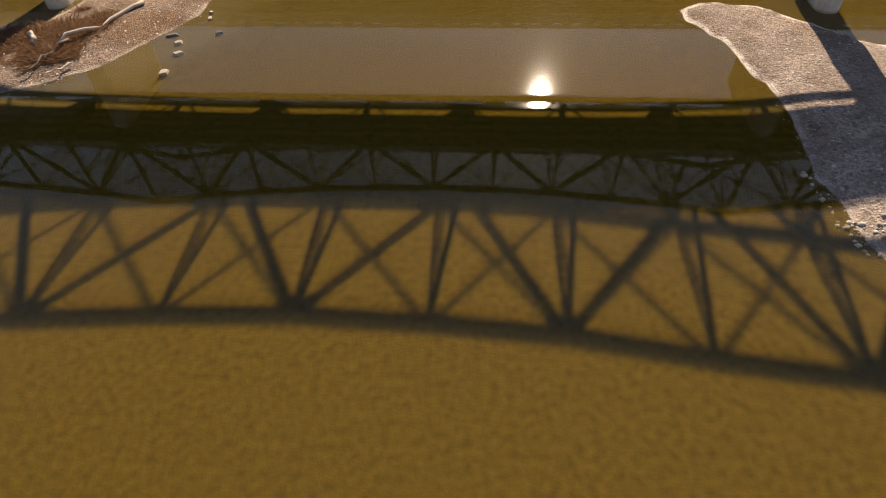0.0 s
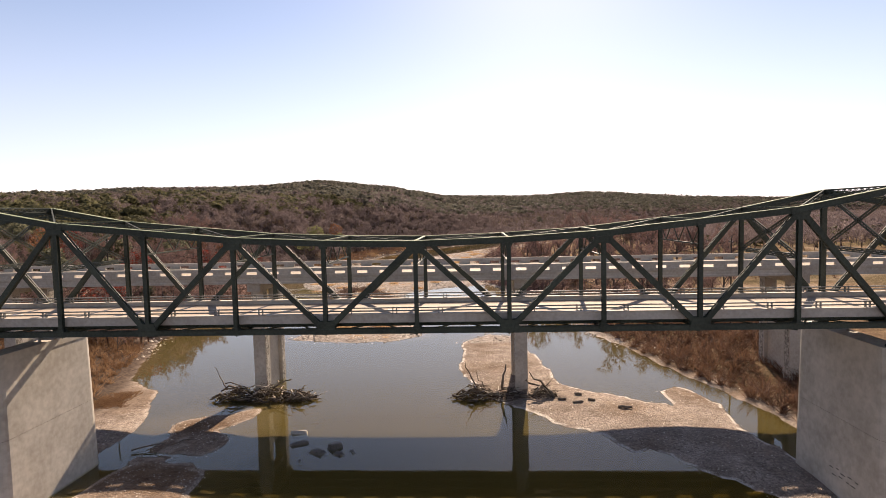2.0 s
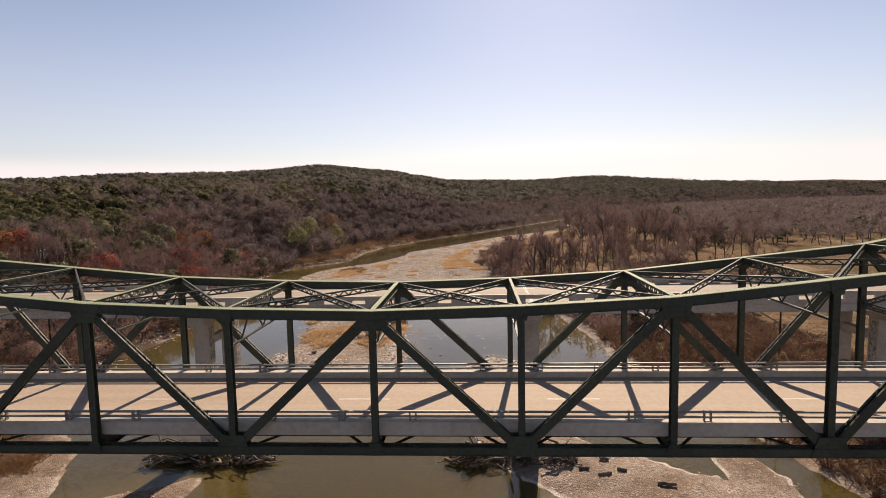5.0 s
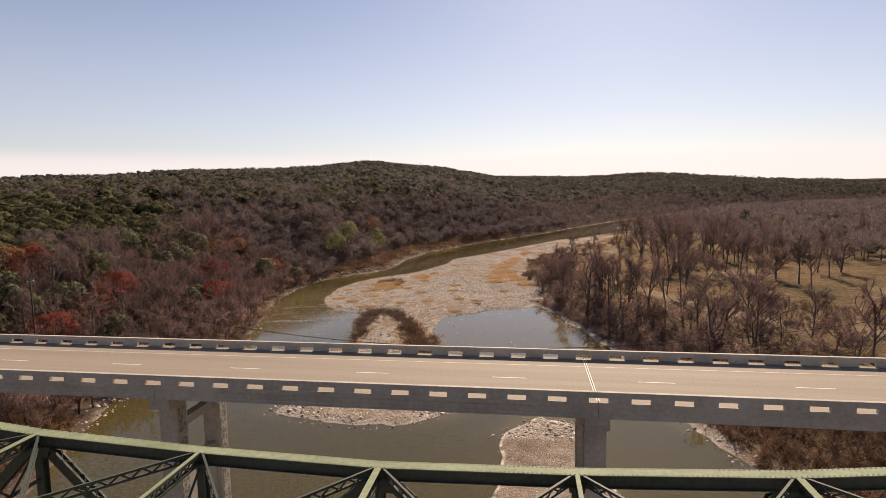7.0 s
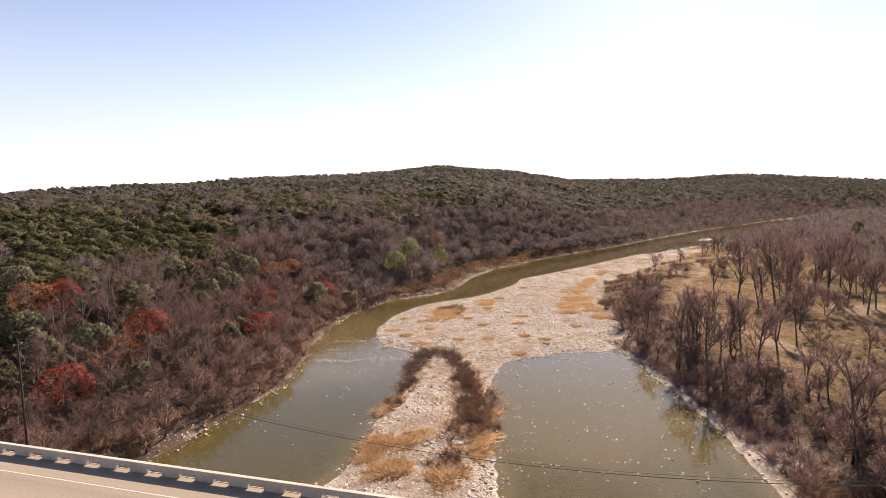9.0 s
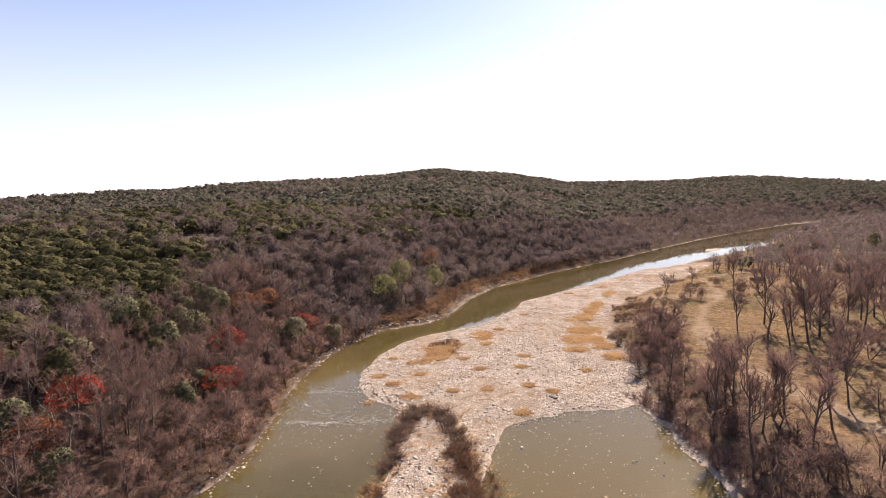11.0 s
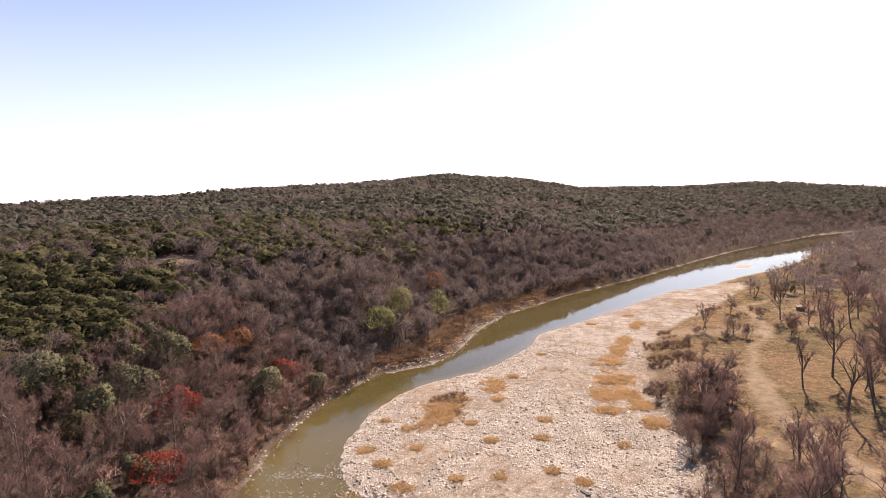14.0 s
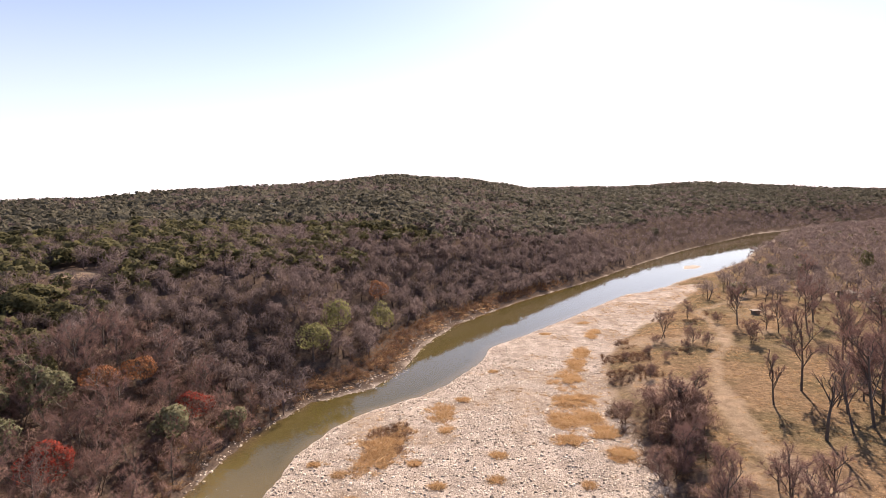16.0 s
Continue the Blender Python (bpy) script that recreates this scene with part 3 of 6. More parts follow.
def cover_plate(a, b):
    s = Shape().beam(a, b, CHORD_W + 0.06, 0.028, off=CHORD_D / 2 + 0.016)
    n = 44
    for i in range(n):  # rivet heads
        p = a.lerp(b, (i + 0.5) / n)
        for e in (-1, 1):
            c = p + Vector((0, e * (CHORD_W / 2 - 0.03), CHORD_D / 2 + 0.026))
            s.add([c + Vector((x * 0.034, y * 0.034, 0)) for x, y in ((-1, -1), (1, -1), (1, 1), (-1, 1))] + [c + Vector((0, 0, 0.035))], [(0, 1, 4), (1, 2, 4), (2, 3, 4), (3, 0, 4)])
    return s


def web_shape(a, b, wide, laced=True):
    """Two channels side by side with lacing bars across."""
    s = Shape()
    side = Vector((0, 1, 0))
    d = (b - a).normalized()
    s.beam(a, b, wide, 0.03, side, off=-0.17)
    s.beam(a, b, wide, 0.03, side, off=0.17)
    u = d.cross(side).normalized()
    for e in (-1, 1):
        for o in (-0.17, 0.17):
            s.beam(a, b, 0.025, 0.1, side, off=o - math.copysign(0.04, o), side=e * (wide / 2))
    if laced:
        n = int((b - a).length / 0.34)
        for e in (-1, 1):
            for i in range(n):
                g = 1 if i % 2 else -1
                p, q = a.lerp(b, i / n) + u * e * wide / 2, a.lerp(b, (i + 1) / n) + u * e * wide / 2
                s.beam(p + side * 0.16 * g, q - side * 0.16 * g, 0.014, 0.06, u)
    else:
        s.beam(a, b, 0.03, 0.32, side)
    return s


def h_beam(a, b, wide, deep):
    """A rolled H section as one extruded profile."""
    d = (b - a).normalized()
    s, u, t = Vector((0, 1, 0)), d.cross(Vector((0, 1, 0))).normalized(), 0.022
    w, h = wide / 2, deep / 2
    prof = [(-w, -h), (w, -h), (w, -h + t), (t, -h + t), (t, h - t), (w, h - t), (w, h), (-w, h), (-w, h - t), (-t, h - t), (-t, -h + t), (-w, -h + t)]
    v = [p + u * x + s * y for p in (a, b) for x, y in prof]
    n = len(prof)
    return Shape().add(v, [(i, (i + 1) % n, (i + 1) % n + n, i + n) for i in range(n)] + [tuple(range(n))[::-1], tuple(range(n, 2 * n))])


def gusset_shape(c, wide, high, drop, e):
    s = Shape()
    y = c.y + e * (CHORD_W / 2 - 0.02)
    w0, w1 = wide, wide * 0.62
    up = c.z + (0.22 if drop < 0 else high)
    lo = c.z - (high if drop < 0 else 0.235)
    tw, bw = (w0, w1) if drop < 0 else (w1, w0)
    v = [(c.x - bw, y - 0.012, lo), (c.x + bw, y - 0.012, lo), (c.x + tw, y - 0.012, up), (c.x - tw, y - 0.012, up)]
    v += [(x, yy + 0.024, z) for x, yy, z in v]
    s.add(v, [(0, 1, 2, 3), (7, 6, 5, 4), (0, 4, 5, 1), (1, 5, 6, 2), (2, 6, 7, 3), (3, 7, 4, 0)])
    return s


truss = thing("truss_bridge", "green-painted riveted steel cantilever truss road bridge on concrete piers", "bridge")
for y in TRUSS_Y:
    for k in range(-LAST, LAST):
        chord = part("top_chord", chord_shape(node(k, y, True), node(k + 1, y, True)), GREEN_PAINT, truss)
        part("cover_plate", cover_plate(node(k, y, True), node(k + 1, y, True)), SUNLIT_CHALK_GREEN, chord, "riveted sun-bleached green cover plate, paled further as if sunlit")
        low = Shape()
        a, b = node(k, y, False), node(k + 1, y, False)
        for e in (-1, 1):
            low.beam(a, b, 0.03, 0.42, side=e * 0.19)
            low.beam(a, b, 0.11, 0.025, off=0.2, side=e * 0.22)
            low.beam(a, b, 0.11, 0.025, off=-0.2, side=e * 0.22)
        for i in range(14):
            p, q = a.lerp(b, i / 14), a.lerp(b, (i + 1) / 14)
            e = 1 if i % 2 else -1
            low.beam(p + Vector((0, e * 0.19, 0.215)), q + Vector((0, -e * 0.19, 0.215)), 0.06, 0.014)
        part("bottom_chord", low, GREEN_PAINT, truss)
        if k % 2:
            da, db = node(k, y, False), node(k + 1, y, True)
        else:
            da, db = node(k, y, True), node(k + 1, y, False)
        part("diagonal", web_shape(da, db, 0.40), GREEN_PAINT, truss)
    for k in range(-LAST, LAST + 1):
        a, b = node(k, y, False), node(k, y, True)
        part("vertical", web_shape(a, b, 0.42) if abs(k) == 5 else h_beam(a, b, 0.32, 0.36), GREEN_PAINT, truss)
        even = k % 2 == 0
        for e in (-1, 1):
            part("gusset_plate", gusset_shape(b, 0.85 if even else 0.42, 0.75 if even else 0.45, -1, e), GREEN_PAINT, truss)
            part("gusset_plate", gusset_shape(a, 0.42 if even else 0.95, 0.4 if even else 0.8, 1, e), GREEN_PAINT, truss)
Y0, Y1 = TRUSS_Y
for k in range(-LAST, LAST + 1):
    a, b = node(k, Y0, True), node(k, Y1, True)
    up = Shape()
    up.laced(a + Vector((0.06, 0.2, 0)), b + Vector((0.06, -0.2, 0)), 0.05, 0.38)
    up.laced(a + Vector((-0.06, 0.2, 0)), b + Vector((-0.06, -0.2, 0)), 0.05, 0.38)
    strut = part("top_strut", up, GREEN_PAINT, truss)
    part("strut_plate", Shape().beam(a + Vector((0, 0.2, 0.22)), b + Vector((0, -0.2, 0.22)), 0.16 if k % 2 else 0.26, 0.02, off=0.03), SUNLIT_CHALK_GREEN, strut, "sun-bleached green strut plate, paled further as if sunlit")
    deep = {5: 5.0, 4: 3.6, 6: 3.6}.get(abs(k), 1.75)
    c, d = a - Vector((0, 0, deep)), b - Vector((0, 0, deep))
    sway = Shape()
    sway.beam(c, d, 0.14, 0.1)
    if abs(k) in (4, 5, 6):
        sway.laced(a, d, 0.1, 0.24)
        sway.laced(b, c, 0.1, 0.24)
        sway.laced(c, d, 0.1, 0.3)
    else:
        n = 6
        for i in range(n):
            g = i % 2
            p = a.lerp(b, i / n) - Vector((0, 0, deep if g else 0.2))
            q = a.lerp(b, (i + 1) / n) - Vector((0, 0, 0.2 if g else deep))
            sway.beam(p, q, 0.07, 0.07)
    part("sway_frame", sway, GREEN_PAINT, truss)
    fb = Shape()
    p, q = Vector((a.x, Y0, 16.2)), Vector((a.x, Y1, 16.2))
    fb.beam(p, q, 0.03, 0.85)
    fb.beam(p, q, 0.3, 0.04, off=0.42)
    fb.beam(p, q, 0.3, 0.04, off=-0.42)
    part("floor_beam", fb, GREEN_PAINT, truss)
for k in range(-LAST, LAST):
    for i, j in ((0, 1), (1, 0)):
        a, b = node(k, TRUSS_Y[i], True), node(k + 1, TRUSS_Y[j], True)
        e = (b - a).normalized() * 0.35
        br = Shape()
        br.laced(a + e + Vector((0, 0, 0.06)), b - e + Vector((0, 0, 0.06)), 0.09, 0.28)
        part("lateral_brace", br, GREEN_PAINT, truss)
    low = Shape()
    low.beam(node(k, Y0, False), node(k + 1, Y1, False), 0.12, 0.1, off=-0.2)
    low.beam(node(k, Y1, False), node(k + 1, Y0, False), 0.12, 0.1, off=-0.31)
    part("bottom_brace", low, GREEN_PAINT, truss)
    for y in (1.3, 2.95, 4.6, 6.25, 7.9):
        st = Shape()
        xa, xb = MID_X + PANEL * k, MID_X + PANEL * (k + 1)
        st.box(xa, xb, y - 0.012, y + 0.012, 16.2, 16.68)
        st.box(xa, xb, y - 0.1, y + 0.1, 16.66, 16.69)
        st.box(xa, xb, y - 0.1, y + 0.1, 16.19, 16.22)
        part("stringer", st, GREEN_PAINT, truss)

XA, XB = MID_X - PANEL * LAST - 4, MID_X + PANEL * LAST + 4
slab = Shape().box(XA, XB, 0.75, 8.45, 16.70, 16.95)
part("deck_slab", slab, ROAD, truss, "pale worn concrete roadway")
for y, e in ((0.55, 1), (8.65, -1)):
    for k in range(-LAST, LAST):
        cu = Shape()
        x0, x1 = MID_X + PANEL * k + 0.01, MID_X + PANEL * (k + 1) - 0.01
        cu.box(x0, x1, y - 0.2, y + 0.22, 16.62, 17.28)
        cu.box(x0, x1, y - 0.26, y + 0.28, 17.28, 17.34)
        part("concrete_curb", cu, CONCRETE, truss, "stained concrete kerb")
        rail = Shape()
        for h in (17.55, 17.80):
            rail.box(x0 - 0.01, x1 + 0.01, y - 0.05, y + 0.05, h - 0.05, h + 0.05)
        part("guard_rail", rail, STEEL, truss, "dull metal rail")
        for i in range(2):
            po = Shape()
            px = x0 + PANEL * (0.25 + 0.5 * i)
            for dx in (-0.16, 0.16):
                po.box(px + dx - 0.03, px + dx + 0.03, y - 0.09, y + 0.09, 17.34, 17.86)
            po.box(px - 0.2, px + 0.2, y - 0.1, y + 0.1, 17.335, 17.37)
            part("rail_post", po, STEEL, truss)
for k in range(-6, 7):
    part("lane_dash", Shape().box(MID_X + k * 12.2 - 3.0, MID_X + k * 12.2, 4.55, 4.65, 16.951, 16.956), PAINT_WHITE, truss, "worn white lane dash")


def wall_pier(x):
    """Tapered concrete wall pier with rounded noses and a coping course."""
    ob = thing("wall_pier", "tall pale concrete wall pier with rounded ends standing in the river", "bridge pier", "piers of the truss bridge")

    def ring(z, hw, hl):
        r = hw * 0.8
        pts = []
        for cx, cy, q0 in ((hw - r, hl - r, 0), (-hw + r, hl - r, 90), (-hw + r, -hl + r, 180), (hw - r, -hl + r, 270)):
            for i in range(5):
                q = radians(q0 + i * 22.5)
                pts.append((x + cx + r * math.cos(q), 5.5 + cy + r * math.sin(q), z))
        return pts

    def stack(rows):
        s = Shape()
        n = 20
        s.v = [p for row in rows for p in ring(*row)]
        for i in range(len(rows) - 1):
            for j in range(n):
                a, b = i * n + j, i * n + (j + 1) % n
                s.f.append((a, b, b + n, a + n))
        s.f.append(tuple(range(n))[::-1])
        s.f.append(tuple((len(rows) - 1) * n + j for j in range(n)))
        return s

    part("shaft", stack([(-1.2, 1.14, 6.16), (0.2, 1.10, 6.1), (6.9, 1.02, 5.95)]), PIER_CONCRETE, ob)
    part("pour_joint", stack([(6.9, 0.98, 5.91), (6.93, 0.98, 5.91)]), RUBBER, ob, "dark horizontal pour joint")
    part("shaft", stack([(6.93, 1.02, 5.95), (13.6, 0.95, 5.8)]), PIER_CONCRETE, ob)
    part("coping", stack([(13.6, 1.01, 5.86), (14.25, 1.01, 5.86)]), PIER_CONCRETE, ob)
    shoe = MID_X + 5 * PANEL * (1 if x > 0 else -1)
    for y in TRUSS_Y:
        x = shoe
        s = Shape().box(x - 0.55, x + 0.55, y - 0.45, y + 0.45, 14.25, 14.45)
        s.add([(x - 0.5, y - 0.3, 14.45), (x + 0.5, y - 0.3, 14.45), (x + 0.5, y + 0.3, 14.45), (x - 0.5, y + 0.3, 14.45), (x - 0.18, y - 0.24, 15.8), (x + 0.18, y - 0.24, 15.8), (x + 0.18, y + 0.24, 15.8), (x - 0.18, y + 0.24, 15.8)], [(0, 1, 5, 4), (1, 2, 6, 5), (2, 3, 7, 6), (3, 0, 4, 7), (4, 5, 6, 7)])
        part("bearing_shoe", s, GREEN_PAINT, ob, "green steel rocker bearing")
    return ob


for px in (-40.55, 32.4):
    wall_pier(px)

# ---- concrete beam bridge behind it ----
CY0, CY1, JOINT, SPAN = 31.9, 43.2, 6.64, 37.3
DECK_Z, RAIL_Z = 17.35, 18.2
beam_bridge = thing("concrete_bridge", "long concrete beam road bridge with slotted parapets", "bridge")
for s in range(-4, 5):
    x0, x1 = JOINT + s * SPAN + 0.015, JOINT + (s + 1) * SPAN - 0.015
    sa, sb = JOINT + s * SPAN + (0.04 if s == 0 else 0), JOINT + (s + 1) * SPAN - (0.04 if s == -1 else 0)
    part("deck_slab", Shape().box(sa, sb, CY0 - 0.17, CY1 + 0.17, DECK_Z - 0.25, DECK_Z), BEAM_ROAD, beam_bridge, "pale concrete carriageway slab")
    for y in (CY0 + 0.25, CY0 + 2.95, CY0 + 5.65, CY0 + 8.35, CY1 - 0.25):
        prof = [(-0.25, 16.05), (0.25, 16.05), (0.25, 16.2), (0.09, 16.36), (0.09, 16.86), (0.3, 16.97), (0.3, 17.1), (-0.3, 17.1), (-0.3, 16.97), (-0.09, 16.86), (-0.09, 16.36), (-0.25, 16.2)]
        if y in (CY0 + 0.25, CY1 - 0.25):  # flat-faced edge beams
            prof = [(-0.3, 16.05), (0.3, 16.05), (0.3, 16.3), (0.27, 16.36), (0.27, 16.86), (0.3, 16.9), (0.3, 17.1), (-0.3, 17.1), (-0.3, 16.9), (-0.27, 16.86), (-0.27, 16.36), (-0.3, 16.3)]
        g = Shape().add([(x, y + a, z) for x in (x0, x1) for a, z in prof], [(i, i + 12, (i + 1) % 12 + 12, (i + 1) % 12) for i in range(12)] + [tuple(range(12)), tuple(range(23, 11, -1))])
        part("girder", g, CONCRETE, beam_bridge)
    for y, face in ((CY0, -1), (CY1, 1)):
        n = 12
        w = (x1 - x0) / n
        part("parapet_base", Shape().box(x0, x1, y + face * 0.17 - 0.03, y + face * 0.17 + 0.03, DECK_Z - 0.29, DECK_Z + 0.03), CONCRETE, beam_bridge)
        cap = Shape().box(x0, x1, y - 0.17, y + 0.17, DECK_Z + 0.40, RAIL_Z - 0.015)
        cap.add([(x, y + c, z) for x in (x0, x1) for c, z in ((-0.17, RAIL_Z - 0.015), (0.17, RAIL_Z - 0.015), (0.155, RAIL_Z), (-0.155, RAIL_Z))], [(0, 1, 2, 3), (7, 6, 5, 4), (1, 5, 6, 2), (2, 6, 7, 3), (3, 7, 4, 0)])
        part("parapet_cap", cap, CONCRETE, beam_bridge)
        for i in range(n):
            c = x0 + w * (i + 0.5)
            part("parapet_post", Shape().box(c - w * 0.27, c + w * 0.27, y - 0.14, y + 0.14, DECK_Z - 0.01, DECK_Z + 0.41), CONCRETE, beam_bridge)
    part("edge_line", Shape().box(x0, x1, 40.57, 40.67, DECK_Z + 0.004, DECK_Z + 0.008), WORN_WHITE, beam_bridge, "worn white edge line")
    part("edge_line", Shape().box(x0, x1, 33.74, 33.9, DECK_Z + 0.004, DECK_Z + 0.008), PAINT_YELLOW, beam_bridge, "faded yellow edge line")
part("expansion_joint", Shape().box(JOINT - 0.039, JOINT + 0.039, CY0 + 0.2, CY1 - 0.2, DECK_Z - 0.06, DECK_Z - 0.02), RUBBER, beam_bridge, "dark expansion joint seal")
for e in (-1, 1):
    part("joint_armour", Shape().box(JOINT + e * 0.08 - 0.03, JOINT + e * 0.08 + 0.03, CY0 + 0.2, CY1 - 0.2, DECK_Z + 0.001, DECK_Z + 0.006), PAINT_WHITE, beam_bridge, "pale steel edge of the expansion joint")
for i in range(-9, 15):
    d = -14.1 + 12.3 * i
    part("lane_dash", Shape().box(d, d + 3.0, 36.86, 36.96, DECK_Z + 0.004, DECK_Z + 0.008), PAINT_WHITE, beam_bridge, "white lane dash")
for x0, x1, y0, y1, top in ((JOINT - 4 * SPAN - 3, JOINT - 4 * SPAN, CY0, CY1, DECK_Z), (JOINT + 5 * SPAN, JOINT + 5 * SPAN + 3, CY0, CY1, DECK_Z), (XA - 3, XA, 0.3, 8.9, 16.95), (XB, XB + 3, 0.3, 8.9, 16.95)):
    end = thing("abutment", "plain concrete abutment wall carrying the end of a bridge", "bridge abutment", "bridge abutments")
    part("wall", Shape().box(x0, x1, y0, y1, -1.0, top - 0.3), PIER_CONCRETE, end)
    part("bridge_seat", Shape().box(x0 - 0.2, x1 + 0.2, y0 - 0.2, y1 + 0.2, top - 0.3, top), PIER_CONCRETE, end)


def column_pier(x):
    """Two columns with a recessed web between them, carrying a cap beam."""
    ob = thing("column_pier", "grey concrete bridge pier of two columns with rough aggregate panels", "bridge pier", "piers of the concrete bridge")
    base = float(min(ground_height([x, x], [34.0, 41.0]))) - 0.6
    for y in (34.2, 40.9):
        s = Shape().box(x - 0.85, x + 0.85, y - 0.75, y + 0.75, base, 14.9)
        part("column", s, CONCRETE, ob)
        for e in (-1, 1):
            part("aggregate_panel", Shape().box(x + e * 0.85 - 0.03, x + e * 0.85 + 0.03, y - 0.55, y + 0.55, base, 14.5), STONE_CONCRETE, ob, "rough pebbled panel")
    part("web_wall", Shape().box(x - 0.35, x + 0.35, 34.95, 40.15, base, 8.5), CONCRETE, ob)
    part("tie_beam", Shape().box(x - 0.45, x + 0.45, 34.95, 40.15, 12.2, 13.0), CONCRETE, ob)
    cap = Shape().box(x - 0.95, x + 0.95, 32.3, 42.8, 14.9, 16.05)
    part("cap_beam", cap, CONCRETE, ob)
    return ob


for s in range(-3, 5):
    column_pier(JOINT + s * SPAN)

# ---- plants: templates as arrays of triangles, then scattered ----
RNG = np.random.default_rng(7)


def foliage(name, tones, rough=0.75, thin=0.3, weight=0.55):
    """Leaf or twig colour: a ramp of tones picked per plant ('tone') and per leaf."""
    m = bpy.data.materials.new(name)
    m.use_nodes = True
    nodes, links = m.node_tree.nodes, m.node_tree.links
    bsdf = nodes["Principled BSDF"]
    geo, info, tone = nodes.new("ShaderNodeNewGeometry"), nodes.new("ShaderNodeObjectInfo"), nodes.new("ShaderNodeAttribute")
    tone.attribute_name = "tone"
    total = nodes.new("ShaderNodeMath")
    links.new(tone.outputs["Fac"], total.inputs[0])
    links.new(info.outputs["Random"], total.inputs[1])
    wrap = nodes.new("ShaderNodeMath")
    wrap.operation = "FRACT"
    links.new(total.outputs[0], wrap.inputs[0])
    mixv = nodes.new("ShaderNodeMix")
    mixv.inputs["Factor"].default_value = 1 - weight
    links.new(wrap.outputs[0], mixv.inputs["A"])
    links.new(geo.outputs["Random Per Island"], mixv.inputs["B"])
    ramp = nodes.new("ShaderNodeValToRGB")
    while len(ramp.color_ramp.elements) < len(tones):
        ramp.color_ramp.elements.new(0.5)
    for i, (e, c) in enumerate(zip(ramp.color_ramp.elements, tones)):
        e.position, e.color = 0.1 + 0.8 * i / (len(tones) - 1), (*c, 1)
    links.new(mixv.outputs["Result"], ramp.inputs["Fac"])
    links.new(ramp.outputs["Color"], bsdf.inputs["Base Color"])
    bsdf.inputs["Roughness"].default_value = rough
    bsdf.inputs["Specular IOR Level"].default_value = 0.06
    if thin:
        tr, ms = nodes.new("ShaderNodeBsdfTranslucent"), nodes.new("ShaderNodeMixShader")
        links.new(ramp.outputs["Color"], tr.inputs["Color"])
        ms.inputs["Fac"].default_value = thin
        links.new(bsdf.outputs[0], ms.inputs[1])
        links.new(tr.outputs[0], ms.inputs[2])
        links.new(ms.outputs[0], nodes["Material Output"].inputs["Surface"])
    return m


BARK = material("grey_brown_bark", (0.05, 0.039, 0.033), (0.135, 0.108, 0.09), 1.2, rough=0.9, bump=0.5, fine=8, spread=0.2)
PALE_BARK = material("pale_peeling_bark", (0.15, 0.13, 0.11), (0.40, 0.36, 0.31), 1.4, rough=0.8, bump=0.3, fine=6, spread=0.15)
TWIG = foliage("bare_twigs", [(0.128, 0.076, 0.068), (0.185, 0.116, 0.103), (0.255, 0.167, 0.144), (0.197, 0.116, 0.109)], thin=0.3)
# greyer, bluer copy of TWIG: the haze of distance is mixed into its tones
HAZE_TWIG = foliage("haze_tinted_twigs", [(0.120, 0.090, 0.092), (0.156, 0.119, 0.120), (0.197, 0.153, 0.151), (0.160, 0.117, 0.124)], thin=0.4)
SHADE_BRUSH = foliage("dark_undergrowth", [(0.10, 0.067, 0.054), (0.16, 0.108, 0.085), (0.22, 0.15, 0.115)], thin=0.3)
BRUSH = foliage("dry_brush", [(0.090, 0.054, 0.041), (0.165, 0.095, 0.063), (0.235, 0.135, 0.082), (0.140, 0.091, 0.075)], thin=0.2)
# CEDAR greyed and lightened: aerial haze over the far ridge painted into the leaves
HAZE_CEDAR = foliage("haze_tinted_juniper", [(0.074, 0.070, 0.056), (0.094, 0.089, 0.069), (0.114, 0.107, 0.082), (0.138, 0.125, 0.100)], thin=0.55)
CEDAR = foliage("juniper_leaves", [(0.072, 0.068, 0.036), (0.088, 0.083, 0.043), (0.102, 0.096, 0.050), (0.120, 0.110, 0.062)], thin=0.55)
OAK = foliage("live_oak_leaves", [(0.09, 0.09, 0.055), (0.125, 0.122, 0.075), (0.165, 0.158, 0.10)], thin=0.4)
WILLOW = foliage("yellow_green_leaves", [(0.10, 0.104, 0.04), (0.16, 0.16, 0.066), (0.235, 0.22, 0.10)], thin=0.4)
SCARLET = foliage("scarlet_leaves", [(0.13, 0.026, 0.021), (0.22, 0.042, 0.030), (0.30, 0.078, 0.052)], thin=0.5)
RUST = foliage("rusty_leaves", [(0.12, 0.045, 0.026), (0.20, 0.082, 0.042), (0.24, 0.12, 0.06)], thin=0.35)
GRASS = foliage("golden_dry_grass", [(0.25, 0.148, 0.074), (0.39, 0.248, 0.13), (0.49, 0.33, 0.185), (0.57, 0.41, 0.26)], thin=0.6, weight=0.6)
REED = foliage("tan_reeds", [(0.13, 0.072, 0.04), (0.21, 0.122, 0.068), (0.30, 0.185, 0.105)], thin=0.4)


def slivers(p, d, width):
    """Thin triangles from p along d, as twigs or blades."""
    side = np.cross(d, RNG.normal(size=d.shape))
    side *= (width / np.maximum(np.linalg.norm(side, axis=1), 1e-6))[:, None]
    v = np.stack([p - side, p + side, p + d], 1).reshape(-1, 3)
    return v, np.arange(len(v)).reshape(-1, 3)


